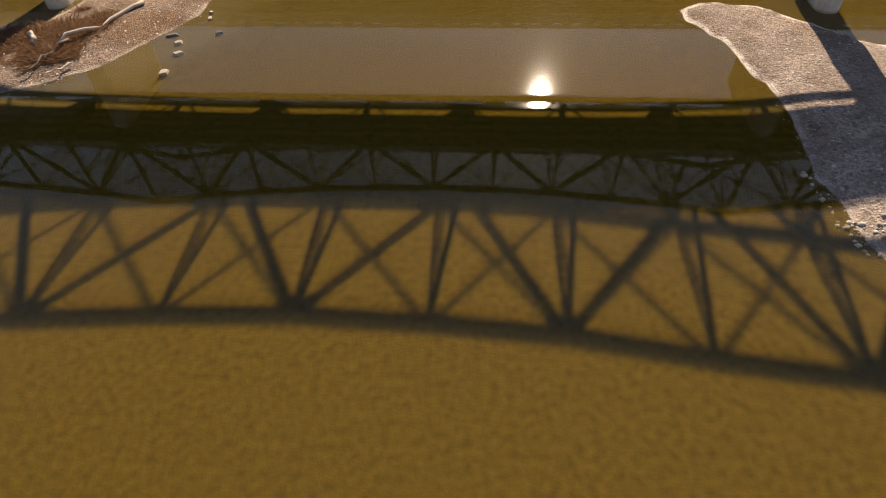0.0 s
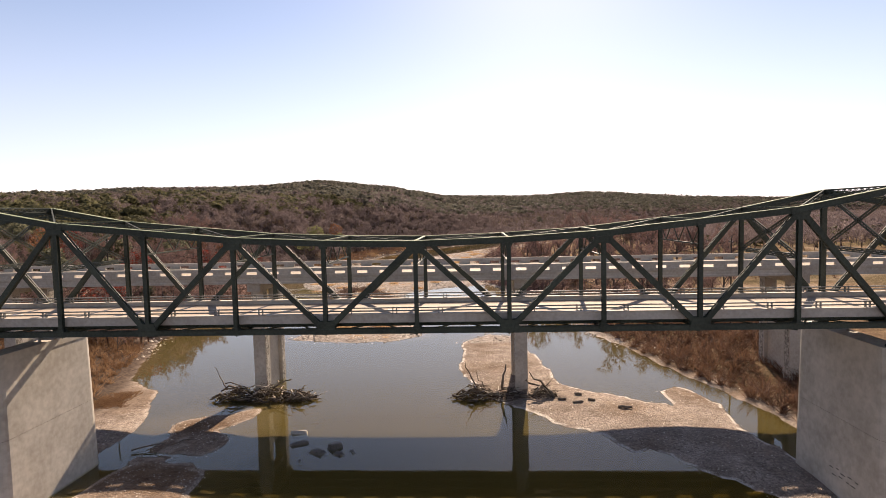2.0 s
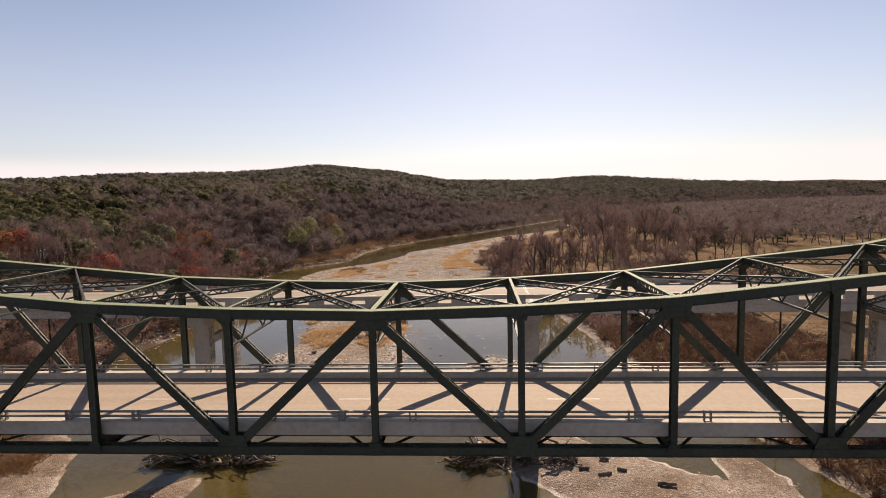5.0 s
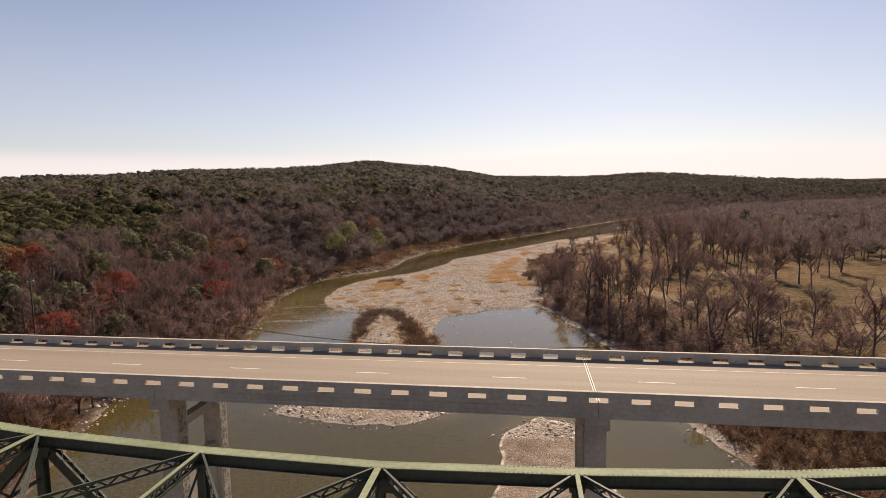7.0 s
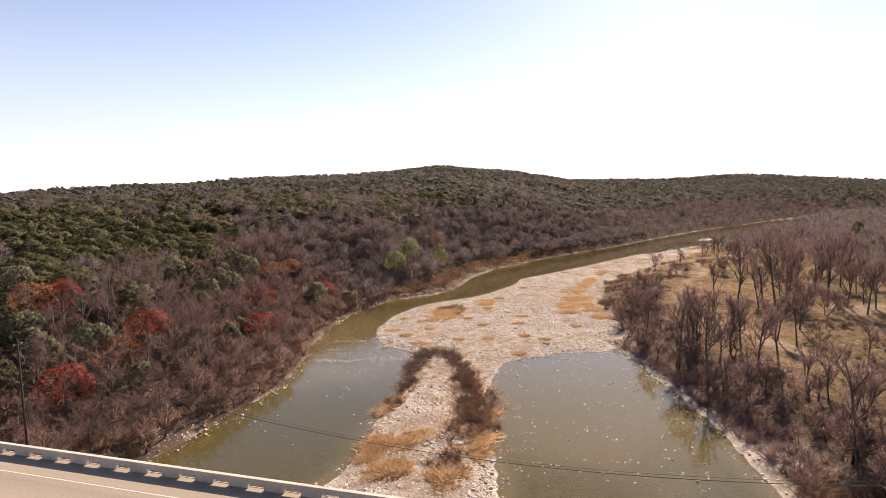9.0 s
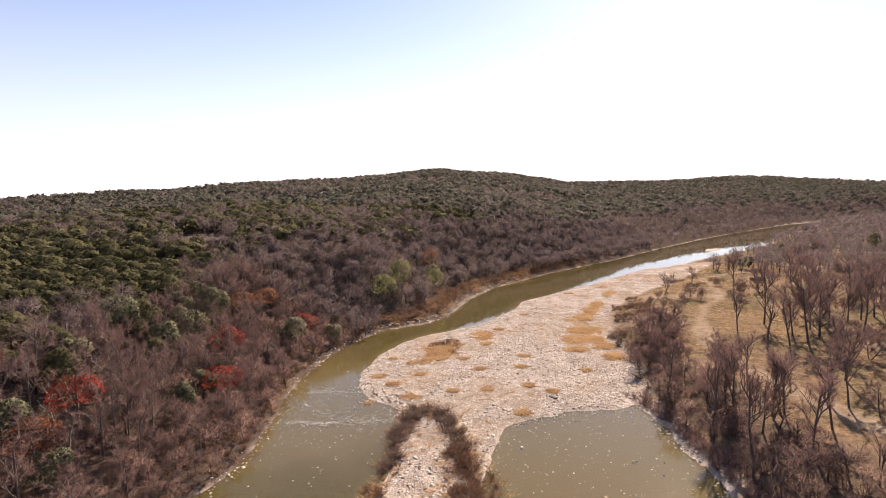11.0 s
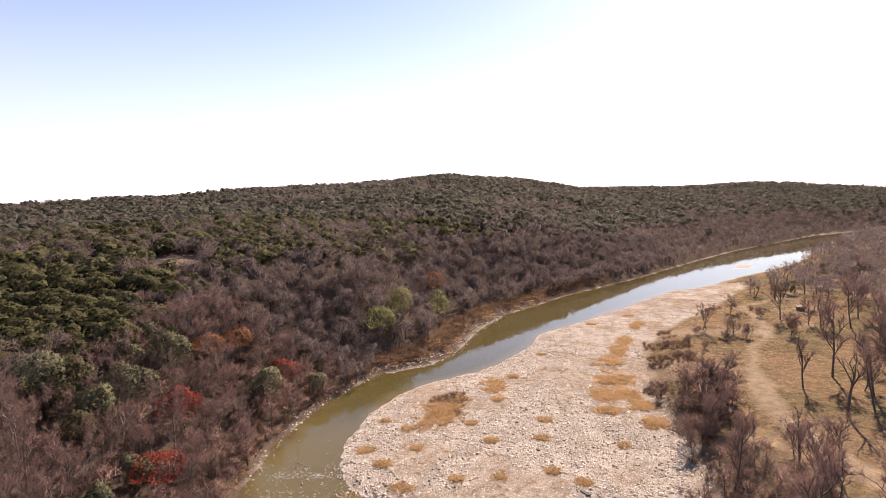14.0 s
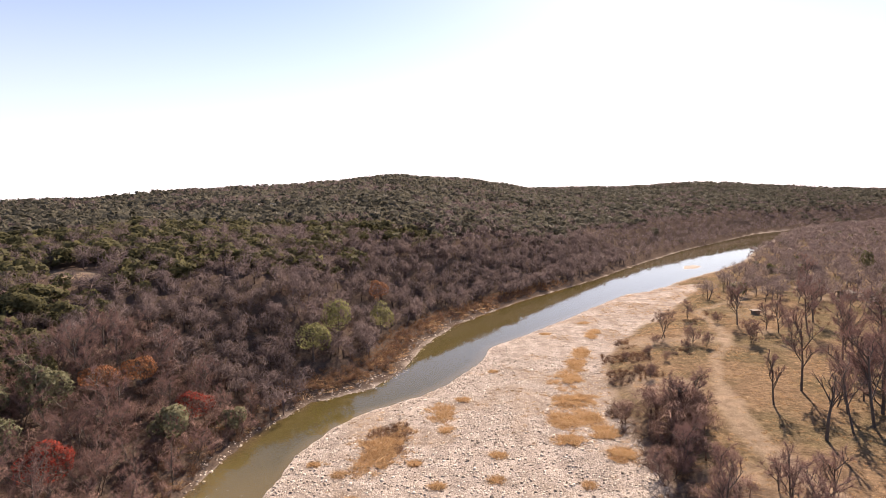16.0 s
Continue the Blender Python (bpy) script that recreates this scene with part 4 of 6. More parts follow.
def leaves(p, size, flat=0.0):
    """One leaf-clump triangle at each place, turned at random."""
    a, b = RNG.normal(size=p.shape), RNG.normal(size=p.shape)
    a[:, 2] *= 1 - flat
    a /= np.linalg.norm(a, axis=1)[:, None]
    b -= a * (a * b).sum(1)[:, None]
    b[:, 2] *= 1 - flat
    b /= np.linalg.norm(b, axis=1)[:, None]
    s = (size * RNG.uniform(0.6, 1.3, len(p)))[:, None]
    v = np.stack([p - a * s * 0.6 - b * s * 0.35, p + a * s * 0.6 - b * s * 0.35, p + b * s * 0.75], 1).reshape(-1, 3)
    return v, np.arange(len(v)).reshape(-1, 3)


def join(*pieces):
    vs, fs, n = [], [], 0
    for v, f in pieces:
        vs.append(v)
        fs.append(f + n)
        n += len(v)
    return np.concatenate(vs), np.concatenate(fs)


def prism(a, b, ra, rb, sides=3):
    """A tapered limb without caps."""
    d = (b - a) / max(np.linalg.norm(b - a), 1e-6)
    s = np.cross(d, [0.31, 0.77, 0.55])
    s /= np.linalg.norm(s)
    u = np.cross(d, s)
    q = np.arange(sides) * 2 * np.pi / sides
    ring = np.cos(q)[:, None] * s + np.sin(q)[:, None] * u
    v = np.concatenate([a + ring * ra, b + ring * rb])
    i = np.arange(sides)
    j = (i + 1) % sides
    return v, np.concatenate([np.stack([i, j, j + sides], 1), np.stack([i, j + sides, i + sides], 1)])


def bare_tree(height, spread, limbs=6, twigs=4, fine=1.0, fork=0.35, lean=0.0, stems=1, thick=0.017):
    """Trunk with limbs (wood) and their fine twigs (crown), about height tall."""
    wood, tips = [], []
    r0 = height * thick

    def grow(p, d, length, r, level):
        mid = p + d * length * 0.5 + RNG.normal(size=3) * length * 0.035
        end = mid + (d + RNG.normal(size=3) * (0.09 if level == 0 else 0.18) + (0, 0, 0.15)) * length * 0.5
        sides = 5 if level == 0 else 3
        wood.append(prism(p, mid, r, r * 0.75, sides))
        wood.append(prism(mid, end, r * 0.75, r * 0.45, sides))
        if level == 2:
            tips.append((mid, end, length))
            return
        n = limbs if level == 0 else max(3, limbs - 1)
        for i in range(n):
            t = (fork + (1 - fork) * (i + 0.6) / n) if level == 0 else 0.25 + 0.75 * (i + 0.5) / n
            base = p + (mid - p) * min(t * 2, 1) + (end - mid) * max(t * 2 - 1, 0)
            out = RNG.normal(size=3)
            out[2] = abs(out[2]) * 0.4
            out -= d * (out @ d) * 0.6
            out /= np.linalg.norm(out)
            nd = d * (0.55 if level == 0 else 0.5) + out * spread + np.array([0, 0, 0.25])
            nd /= np.linalg.norm(nd)
            grow(base, nd, length * RNG.uniform(0.42, 0.62) * (1.15 - 0.45 * t if level == 0 else 1), max(r * 0.5, 0.014), level + 1)

    for _ in range(stems):
        d0 = np.array([RNG.normal() * (0.04 + lean + 0.25 * (stems > 1)), RNG.normal() * (0.04 + lean + 0.25 * (stems > 1)), 1.0])
        grow(np.array([0, 0, -0.3]) + RNG.normal(size=3) * [0.3, 0.3, 0] * (stems > 1), d0 / np.linalg.norm(d0), height * 0.62, r0 / stems ** 0.5, 0)
    tw = []
    for mid, end, length in tips:
        n = twigs
        t = RNG.uniform(0.1, 1.0, n)[:, None]
        p = mid * (1 - t) + end * t
        ax = (end - mid) / max(np.linalg.norm(end - mid), 1e-6)
        d = RNG.normal(size=(n, 3)) * 0.7 + ax * 0.7 + [0, 0, 0.2]
        d *= (length * RNG.uniform(0.35, 0.8, n) / np.linalg.norm(d, axis=1))[:, None]
        tw.append(slivers(p, d, np.full(n, 0.022 * fine)))
    return join(*wood), join(*tw)


def limb_tips(n, rx, rz, lumps):
    """Places over the outside of a lumpy crown and the way out of it, none of them inside another lump."""
    c = RNG.normal(size=(lumps, 3))
    c /= np.linalg.norm(c, axis=1)[:, None]
    c[:, 2] = np.abs(c[:, 2]) - 0.35
    c *= RNG.uniform(0.4, 0.72, (lumps, 1))
    r = RNG.uniform(0.34, 0.58, lumps)
    k = RNG.integers(0, lumps, n * 4)
    d = RNG.normal(size=(n * 4, 3))
    d[:, 2] += 0.25
    d /= np.linalg.norm(d, axis=1)[:, None]
    p = c[k] + d * (r[k] * RNG.uniform(0.85, 1.06, n * 4))[:, None]
    gap = np.linalg.norm(p[:, None] - c[None], axis=2) - r[None] * 0.82
    free = np.flatnonzero((gap > 0).all(1))[:n]
    return p[free] * [rx, rx, rz], d[free]


def leaf_sprays(p, out, size, loose=0.5):
    """One spray of leaves at each place, facing more or less out of the crown."""
    nrm = out + RNG.normal(size=p.shape) * loose
    nrm /= np.linalg.norm(nrm, axis=1)[:, None]
    a = np.cross(nrm, RNG.normal(size=p.shape))
    a /= np.linalg.norm(a, axis=1)[:, None]
    b = np.cross(nrm, a)
    s = (size * RNG.uniform(0.55, 1.35, len(p)))[:, None]
    v = np.stack([p - a * s * 0.6 - b * s * 0.35, p + a * s * 0.6 - b * s * 0.35, p + b * s * 0.75], 1).reshape(-1, 3)
    return v, np.arange(len(v)).reshape(-1, 3)


def leafy_tree(height, width, n, size, trunk=True, lumps=7, low=0.15):
    """Trunk and limbs, and a crown of leaf sprays gathered in lumps."""
    rz = height * (1 - low) / 2
    p, out = limb_tips(n, width / 2, rz * 1.05, lumps)
    way = p / np.linalg.norm(p, axis=1)[:, None] * 0.5 + out * 0.8 + RNG.normal(size=p.shape) * 0.25
    way = np.repeat(way / np.linalg.norm(way, axis=1)[:, None], 3, 0)
    mid = np.array([0, 0, height * low + rz])
    crown = (*leaf_sprays(p + mid, out, np.full(len(p), size), 0.7), way)
    top = np.array([RNG.normal() * 0.2, RNG.normal() * 0.2, height * 0.7])
    wood = [prism(np.array([0, 0, -0.4]), top, height * 0.028, height * 0.008, 5)]
    for _ in range(6 if trunk else 0):
        t = RNG.uniform(0.25, 0.7)
        e = RNG.normal(size=3) * [1, 1, 0.3]
        wood.append(prism(top * t, top * t + e / np.linalg.norm(e) * width * 0.33 + [0, 0, height * 0.15], height * 0.01, height * 0.003))
    return join(*wood), crown


def far_bare(n=40, width=0.03, limbs=0):
    """A bare crown seen from afar: a stem, forking limbs and a rounded brush of fine twigs."""
    p, out = limb_tips(n, 0.36, 0.40, 7)
    p += [0, 0, 0.52]
    d = out * 0.7 + RNG.normal(size=p.shape) * 0.45 + [0, 0, 0.25]
    d *= RNG.uniform(0.10, 0.24, (len(p), 1))
    tw = slivers(p - d * 0.75, d, np.full(len(p), width))
    fork = np.array([RNG.normal() * 0.03, RNG.normal() * 0.03, 0.3])
    wood = [prism(np.array([0, 0, -0.05]), fork, 0.022, 0.015)]
    for i in range(limbs):
        q = p[RNG.integers(0, len(p))] * [0.85, 0.85, 0.95]
        mid = (fork + q) / 2 + RNG.normal(size=3) * 0.03 + [0, 0, 0.04]
        wood += [prism(fork, mid, 0.012, 0.008), prism(mid, q, 0.008, 0.003)]
    v, f = join(*wood, tw)
    way = v - [0, 0, 0.3]
    way /= np.linalg.norm(way, axis=1)[:, None]
    way[-3 * len(p):] = way[-3 * len(p):] * 0.6 + np.repeat(out, 3, 0) * 0.7
    return v, f, way + RNG.normal(size=v.shape) * 0.12


def far_leafy(n=36, size=0.32, lumps=7):
    p, out = limb_tips(n, 0.46, 0.46, lumps)
    v, f = leaf_sprays(p + [0, 0, 0.47], out, np.full(len(p), size))
    way = p / np.linalg.norm(p, axis=1)[:, None] * 0.6 + out * 0.8 + RNG.normal(size=p.shape) * 0.2
    return v, f, np.repeat(way, 3, 0)


def shrub(n=60, spread=0.55, width=0.012):
    """A many-stemmed bare shrub of unit height."""
    b = RNG.normal(size=(n, 3)) * [0.10, 0.10, 0]
    d = RNG.normal(size=(n, 3)) * [spread, spread, 0.25] + [0, 0, 0.8]
    d *= (RNG.uniform(0.5, 1.05, n) / np.linalg.norm(d, axis=1))[:, None]
    k = n // 2
    p = b[:k] + d[:k] * RNG.uniform(0.3, 0.8, (k, 1))
    e = d[:k] * 0.3 + RNG.normal(size=(k, 3)) * 0.18
    return join(slivers(b, d, np.full(n, width)), slivers(p, e, np.full(k, width * 0.8)), slivers(p, e[::-1], np.full(k, width * 0.8)))


def blades(n=25):
    """A tussock of dry grass of unit height."""
    b = RNG.normal(size=(n, 3)) * [0.38, 0.38, 0]
    d = RNG.normal(size=(n, 3)) * [0.45, 0.45, 0.1] + b * 0.8 + [0, 0, 0.75]
    d *= RNG.uniform(0.5, 1.0, (n, 1))
    return slivers(b, d, np.full(n, 0.06))


def scatter(name, templates, xy, height, mat, label, category, stretch=1.0, sink=0.1, tone=None):
    """All plants of one kind as one mesh: a template at each place, turned and scaled."""
    z = ground_height(xy[:, 0], xy[:, 1]) - sink
    kind = RNG.integers(0, len(templates), len(xy))
    turn = RNG.uniform(0, 2 * np.pi, len(xy))
    vs, fs, ts, ns, n = [], [], [], [], 0
    tone = RNG.uniform(0, 1, len(xy)) if tone is None else tone
    for k, (tv, tf, *tn) in enumerate(templates):
        at = np.flatnonzero(kind == k)
        if not len(at):
            continue
        c, s = np.cos(turn[at])[:, None], np.sin(turn[at])[:, None]
        h = height[at][:, None]
        st = stretch * RNG.uniform(0.85, 1.2, (len(at), 1))
        x = (tv[:, 0] * c - tv[:, 1] * s) * h * st + xy[at, :1]
        y = (tv[:, 0] * s + tv[:, 1] * c) * h * st + xy[at, 1:]
        zz = tv[:, 2] * h + z[at][:, None]
        vs.append(np.stack([x, y, zz], -1).reshape(-1, 3))
        fs.append((tf[None] + (np.arange(len(at)) * len(tv))[:, None, None]).reshape(-1, 3) + n)
        ts.append(np.repeat(tone[at], len(tv)))
        if tn:
            way = np.stack([tn[0][:, 0] * c - tn[0][:, 1] * s, tn[0][:, 0] * s + tn[0][:, 1] * c, np.broadcast_to(tn[0][:, 2], x.shape)], -1).reshape(-1, 3)
            ns.append(way / np.linalg.norm(way, axis=1)[:, None])
        n += len(at) * len(tv)
    me = array_mesh(name, np.concatenate(vs), np.concatenate(fs), mat, np.concatenate(ns) if ns else None)
    attribute(me, "tone", np.concatenate(ts))
    return tagged(new(name, me), label, category, kind="stuff")


def jitter_grid(x0, x1, y0, y1, step):
    a, b = np.meshgrid(np.arange(x0, x1, step), np.arange(y0, y1, step))
    p = np.stack([a.ravel(), b.ravel()], 1)
    return p + RNG.uniform(-0.48, 0.48, p.shape) * step


def clear_of_bridges(p):
    return (p[:, 1] > 52) | (p[:, 1] < -12)


# hillside woods: far and wide first
HOUSE = np.array([-212.0, 427.0])


def woods(p, keep):
    land, left, plain, gravel, z = plan(p[:, 0], p[:, 1])
    ok = keep(left, plain, p) & clear_of_bridges(p)
    ok &= np.hypot((p[:, 0] - CLEARING[0]) / 1.8, p[:, 1] - CLEARING[1]) > 6.5
    ok &= np.hypot((p[:, 0] - CLEARING[0] - 6) / 1.4, p[:, 1] - CLEARING[1] + 7) > 6.5
    ok &= np.hypot((p[:, 0] - HOUSE[0]) / 1.8, p[:, 1] - HOUSE[1]) > 6.0
    return p[ok], left[ok]


def in_view(p, margin=0):
    az = np.degrees(np.arctan2(p[:, 0], p[:, 1] + 60))
    return (az > -50 - margin) & (az < 42)


def crest_at(p):
    """How far behind the bank the ridge stands."""
    return np.interp(np.degrees(np.arctan2(p[:, 0], p[:, 1])), [-60, -20, 5, 20], [470, 520, 500, 430])


slope = jitter_grid(-330, 120, 52, 520, 4.7)
slope, slope_left = woods(slope, lambda l, pl, p: (l > 40) & (l < 330) & in_view(p))
far = np.concatenate([jitter_grid(-900, 1150, 120, 760, 7.3), jitter_grid(-900, 1150, 760, 1500, 8.6)])
far, far_left = woods(far, lambda l, pl, p: (l > 3) & ~((p[:, 0] < 120) & (p[:, 1] < 520) & (l > 40) & (l < 330)) & ~((p[:, 0] < 40) & (p[:, 1] < 525) & (l <= 42)) & (l < crest_at(p) + 45) & in_view(p))
reach = np.hypot(slope[:, 0] + 10, slope[:, 1] - 75)
EVER, BARE = [far_leafy(40, 0.25) for _ in range(8)], [far_bare(44, 0.021) for _ in range(8)]
MID_EVER, MID_BARE = [far_leafy(130, 0.135, 8) for _ in range(8)], [far_bare(150, 0.0072, 5) for _ in range(8)]
NEAR_EVER, NEAR_BARE = [far_leafy(330, 0.082, 9) for _ in range(8)], [far_bare(300, 0.0045, 8) for _ in range(8)]


def split(p, left):
    mix = 0.12 + 0.66 * ramp01(left, 38, 66) + 0.75 * fbm(p[:, 0], p[:, 1], 60, 3, 21) - 0.3 * ramp01(p[:, 0], -60, 60) * (1 - ramp01(left, 40, 140)) - 0.15 * ramp01(left, 330, 480) + 0.5 * np.exp(-((p[:, 0] + 140) / 32) ** 2 - ((p[:, 1] - 175) / 34) ** 2)
    return RNG.uniform(0, 1, len(p)) < mix


close, middle = reach < 175, (reach >= 175) & (reach < 300)
# junipers 300 m out and beyond take the haze-tinted green
for p, left, label, size, evers, bares, green in ((slope[close], slope_left[close], "on the near slope", 1.0, NEAR_EVER, NEAR_BARE, CEDAR), (slope[middle], slope_left[middle], "higher up the slope", 1.03, MID_EVER, MID_BARE, CEDAR), (slope[reach >= 300], slope_left[reach >= 300], "under the ridge", 1.05, EVER, BARE, HAZE_CEDAR), (far, far_left, "on the far ridge", 1.15, EVER, BARE, HAZE_CEDAR)):
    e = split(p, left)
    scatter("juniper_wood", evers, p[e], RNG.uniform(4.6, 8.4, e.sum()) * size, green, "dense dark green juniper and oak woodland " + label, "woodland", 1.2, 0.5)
    scatter("bare_wood", bares, p[~e], RNG.uniform(5.5, 9.5, (~e).sum()) * size, HAZE_TWIG, "leafless grey-brown winter woodland " + label, "woodland", 1.15, 0.3)

# wooded belt along the bank, in finer trees
def tree_meshes(name, made, wood_mat, crown_mat):
    (wv, wf), (cv, cf, *cn) = made
    return array_mesh("trunk", wv, wf, wood_mat), array_mesh("crown", cv, cf, crown_mat, cn[0] if cn else None)


def plant(name, meshes, x, y, scale, label, category, group="", sink=0.15, turn=None, z=None):
    ob = new(name)
    ob.empty_display_size = 0.5
    tagged(ob, label, category, group)
    for part_name, me in zip(("trunk", "crown"), meshes):
        child = new(part_name, me)
        child.parent = ob
    zz = float(ground_height([x], [y])[0]) if z is None else z
    ob.location, ob.rotation_euler = (x, y, zz - sink), (0, 0, RNG.uniform(0, 6.28) if turn is None else turn)
    ob.scale = (scale, scale, scale * RNG.uniform(0.92, 1.1))
    return ob


BANK_TREES = [tree_meshes("t", bare_tree(11.5, 0.8, 6, 30, 1.3, 0.22, stems=s), BARK, TWIG) for s in (1, 2, 1, 1, 1)]
BANK_OAKS = [tree_meshes("t", leafy_tree(8.5, 7.5, 900, 0.44, lumps=10), BARK, m) for m in (CEDAR, CEDAR, OAK)]
belt = jitter_grid(-150, 40, 55, 525, 5.3)
BRIGHT = ((-81.5, 75, 11, 0.15, SCARLET, "scarlet"), (-92, 144.5, 11.5, 0.4, SCARLET, "scarlet"), (-90, 178, 9, 0.2, SCARLET, "scarlet"), (-88, 99, 11.5, 0.35, SCARLET, "scarlet"), (-105, 88.5, 11, 0.3, RUST, "rust-red"), (-104, 94, 11.5, 0.3, SCARLET, "scarlet"), (-85, 88.5, 9.5, 0.3, RUST, "rust-red"), (-80.5, 126, 8.5, 0.3, SCARLET, "scarlet"), (-107, 171, 9.5, 0.3, RUST, "rust-red"), (-103.5, 179, 9, 0.3, RUST, "rust-red"), (-79, 277, 11.5, 0.3, RUST, "orange-brown"))
GREENS = ((-81, 221, 12.5), (-79.5, 236.5, 12.5), (-73, 260, 11), (-85, 126, 7), (-93, 81, 8), (-81, 116, 7.5))
open_spots = np.array([(b[0], b[1]) for b in BRIGHT + GREENS])
belt, belt_left = woods(belt, lambda l, pl, p: (l > np.where(p[:, 1] < 205, 2.6, np.where((p[:, 1] > 212) & (p[:, 1] < 340), 11, 5))) & (l <= 42) & (np.hypot(p[:, None, 0] - open_spots[:, 0], (p[:, None, 1] - open_spots[:, 1] + 2.5) * 0.8).min(1) > 4.8))
order = np.argsort(belt[:, 1])
belt, belt_left = belt[order], belt_left[order]
single = belt[:, 1] < 190
for (x, y), left in zip(belt[single], belt_left[single]):
    oak = RNG.uniform() < 0.03 + 0.3 * ramp01(left, 22, 40)
    if oak:
        k = int(RNG.integers(0, 3))
        plant("evergreen_tree", BANK_OAKS[k], x, y, RNG.uniform(0.75, 1.15), "dark evergreen tree among bare trees on the river bank", "tree", "trees on the wooded bank")
    else:
        plant("bare_tree", BANK_TREES[int(RNG.integers(0, 5))], x, y, RNG.uniform(0.75, 1.3) * (0.7 if left < 12 else 1), "leafless grey-brown tree on the wooded river bank", "tree", "trees on the wooded bank")
scatter("bare_wood", MID_BARE, np.concatenate([belt[~single], belt[~single] + RNG.normal(size=belt[~single].shape) * 2]), RNG.uniform(6, 9.5, 2 * (~single).sum()), HAZE_TWIG, "leafless trees lining the far river bank", "woodland", 1.1, 0.3)

# trees in autumn colour and light green ones on that bank
for x, y, h, low, mat, what in BRIGHT:
    plant("red_leaved_tree", tree_meshes("t", leafy_tree(h, 8.5, int(125 * h), 0.27, lumps=17, low=low), BARK, mat), x, y, 1.0, what + " leaved small tree among bare trees", "tree", "trees in autumn colour")
for x, y, h in GREENS:
    plant("green_tree", tree_meshes("t", leafy_tree(h, h * 0.8, 1700, 0.36, lumps=12, low=0.08), BARK, OAK if h < 9 else WILLOW), x, y, 1.0, "light green leafy tree at the water's edge", "tree", "green trees on the bank")
for x, y, h in ((-102.5, 142, 12), (-108, 159, 12), (-111, 131, 11), (-122, 98.5, 9.5), (-112, 152, 10)):
    plant("pale_oak", tree_meshes("t", leafy_tree(h, h * 0.85, 1800, 0.38, lumps=13, low=0.08), BARK, OAK), x, y, 1.0, "large grey-green live oak above bare trees", "tree", "live oaks")
for x, y, h in ((-92, 98, 9), (-97, 112, 9.5), (-90, 121, 8), (-101, 118, 9), (-96, 134, 9)):
    plant("dead_tree", tree_meshes("t", bare_tree(h, 0.9, 5, 1, 1.5, 0.35, 0.1), PALE_BARK, TWIG), x, y, 1.0, "bleached bare sycamore with pale crooked limbs", "tree", "bleached trees")

# right-bank trees standing on the flood plain
TALL = [tree_meshes("t", bare_tree(13.5, 0.62, 7, 38, 1.15, 0.35, 0.02), BARK, TWIG) for _ in range(5)]
WIDE = [tree_meshes("t", bare_tree(9.5, 0.95, 7, 38, 1.15, 0.15, 0.05, stems=s), BARK, TWIG) for s in (1, 1, 2)]
FIELD_OAKS = [tree_meshes("t", bare_tree(10.5, 1.15, 8, 40, 1.3, 0.12, 0.03, thick=0.032), BARK, TWIG) for _ in range(3)]
LEAN = [tree_meshes("t", bare_tree(11.5, 0.5, 6, 24, 1.0, 0.42, 0.1), BARK, TWIG) for _ in range(3)]
SNAG = [tree_meshes("t", bare_tree(11.0, 0.45, 5, 3, 1.2, 0.5, 0.03, thick=0.024), BARK, TWIG)]
DOME = [tree_meshes("t", bare_tree(8.0, 1.0, 7, 26, 1.1, 0.06, stems=3), BARK, TWIG) for _ in range(2)]
BROAD = [tree_meshes("t", bare_tree(12.0, 1.0, 9, 42, 1.1, 0.1, thick=0.022), BARK, TWIG) for _ in range(2)]
FIELD_EDGE = ((37.4, 210, 1.28, LEAN, 0), (47.4, 221, 1.4, TALL, 0), (40.6, 192, 1.45, SNAG, 0), (47.5, 196.3, 1.3, LEAN, 2), (53, 200, 1.6, TALL, 1), (58, 207, 1.5, BROAD, 0), (24.3, 170, 0.95, WIDE, 0), (14, 197, 1.12, BROAD, 1), (18.5, 201, 0.95, BROAD, 0), (9.5, 206, 0.8, DOME, 1), (20, 262, 0.55, DOME, 0), (35.5, 261, 0.7, DOME, 1), (28, 257, 0.5, DOME, 0), (16, 249, 0.5, DOME, 1), (9, 247, 0.4, DOME, 0), (13, 226, 0.55, DOME, 1), (20, 244, 0.45, DOME, 0), (23, 268.5, 1.05, LEAN, 1), (24.5, 269.5, 0.9, LEAN, 2), (38, 300, 1.0, WIDE, 0), (32.5, 265, 0.95, DOME, 0), (51, 268, 1.2, DOME, 1), (54, 293, 1.25, TALL, 2), (64, 282, 1.5, WIDE, 1), (61, 285, 1.2, WIDE, 0), (68, 247, 1.6, TALL, 3), (75, 256, 1.45, TALL, 4), (74, 284, 1.4, TALL, 0), (65, 228, 1.45, BROAD, 1), (84, 238, 1.5, TALL, 2), (88, 268, 1.45, BROAD, 0), (82, 300, 1.35, TALL, 1), (72, 215, 1.4, TALL, 4), (48, 296, 0.6, DOME, 0), (10.8, 179, 1.2, WIDE, 1), (14, 184, 1.05, WIDE, 0), (8.6, 174, 0.95, WIDE, 2), (15.5, 173, 0.95, WIDE, 1))
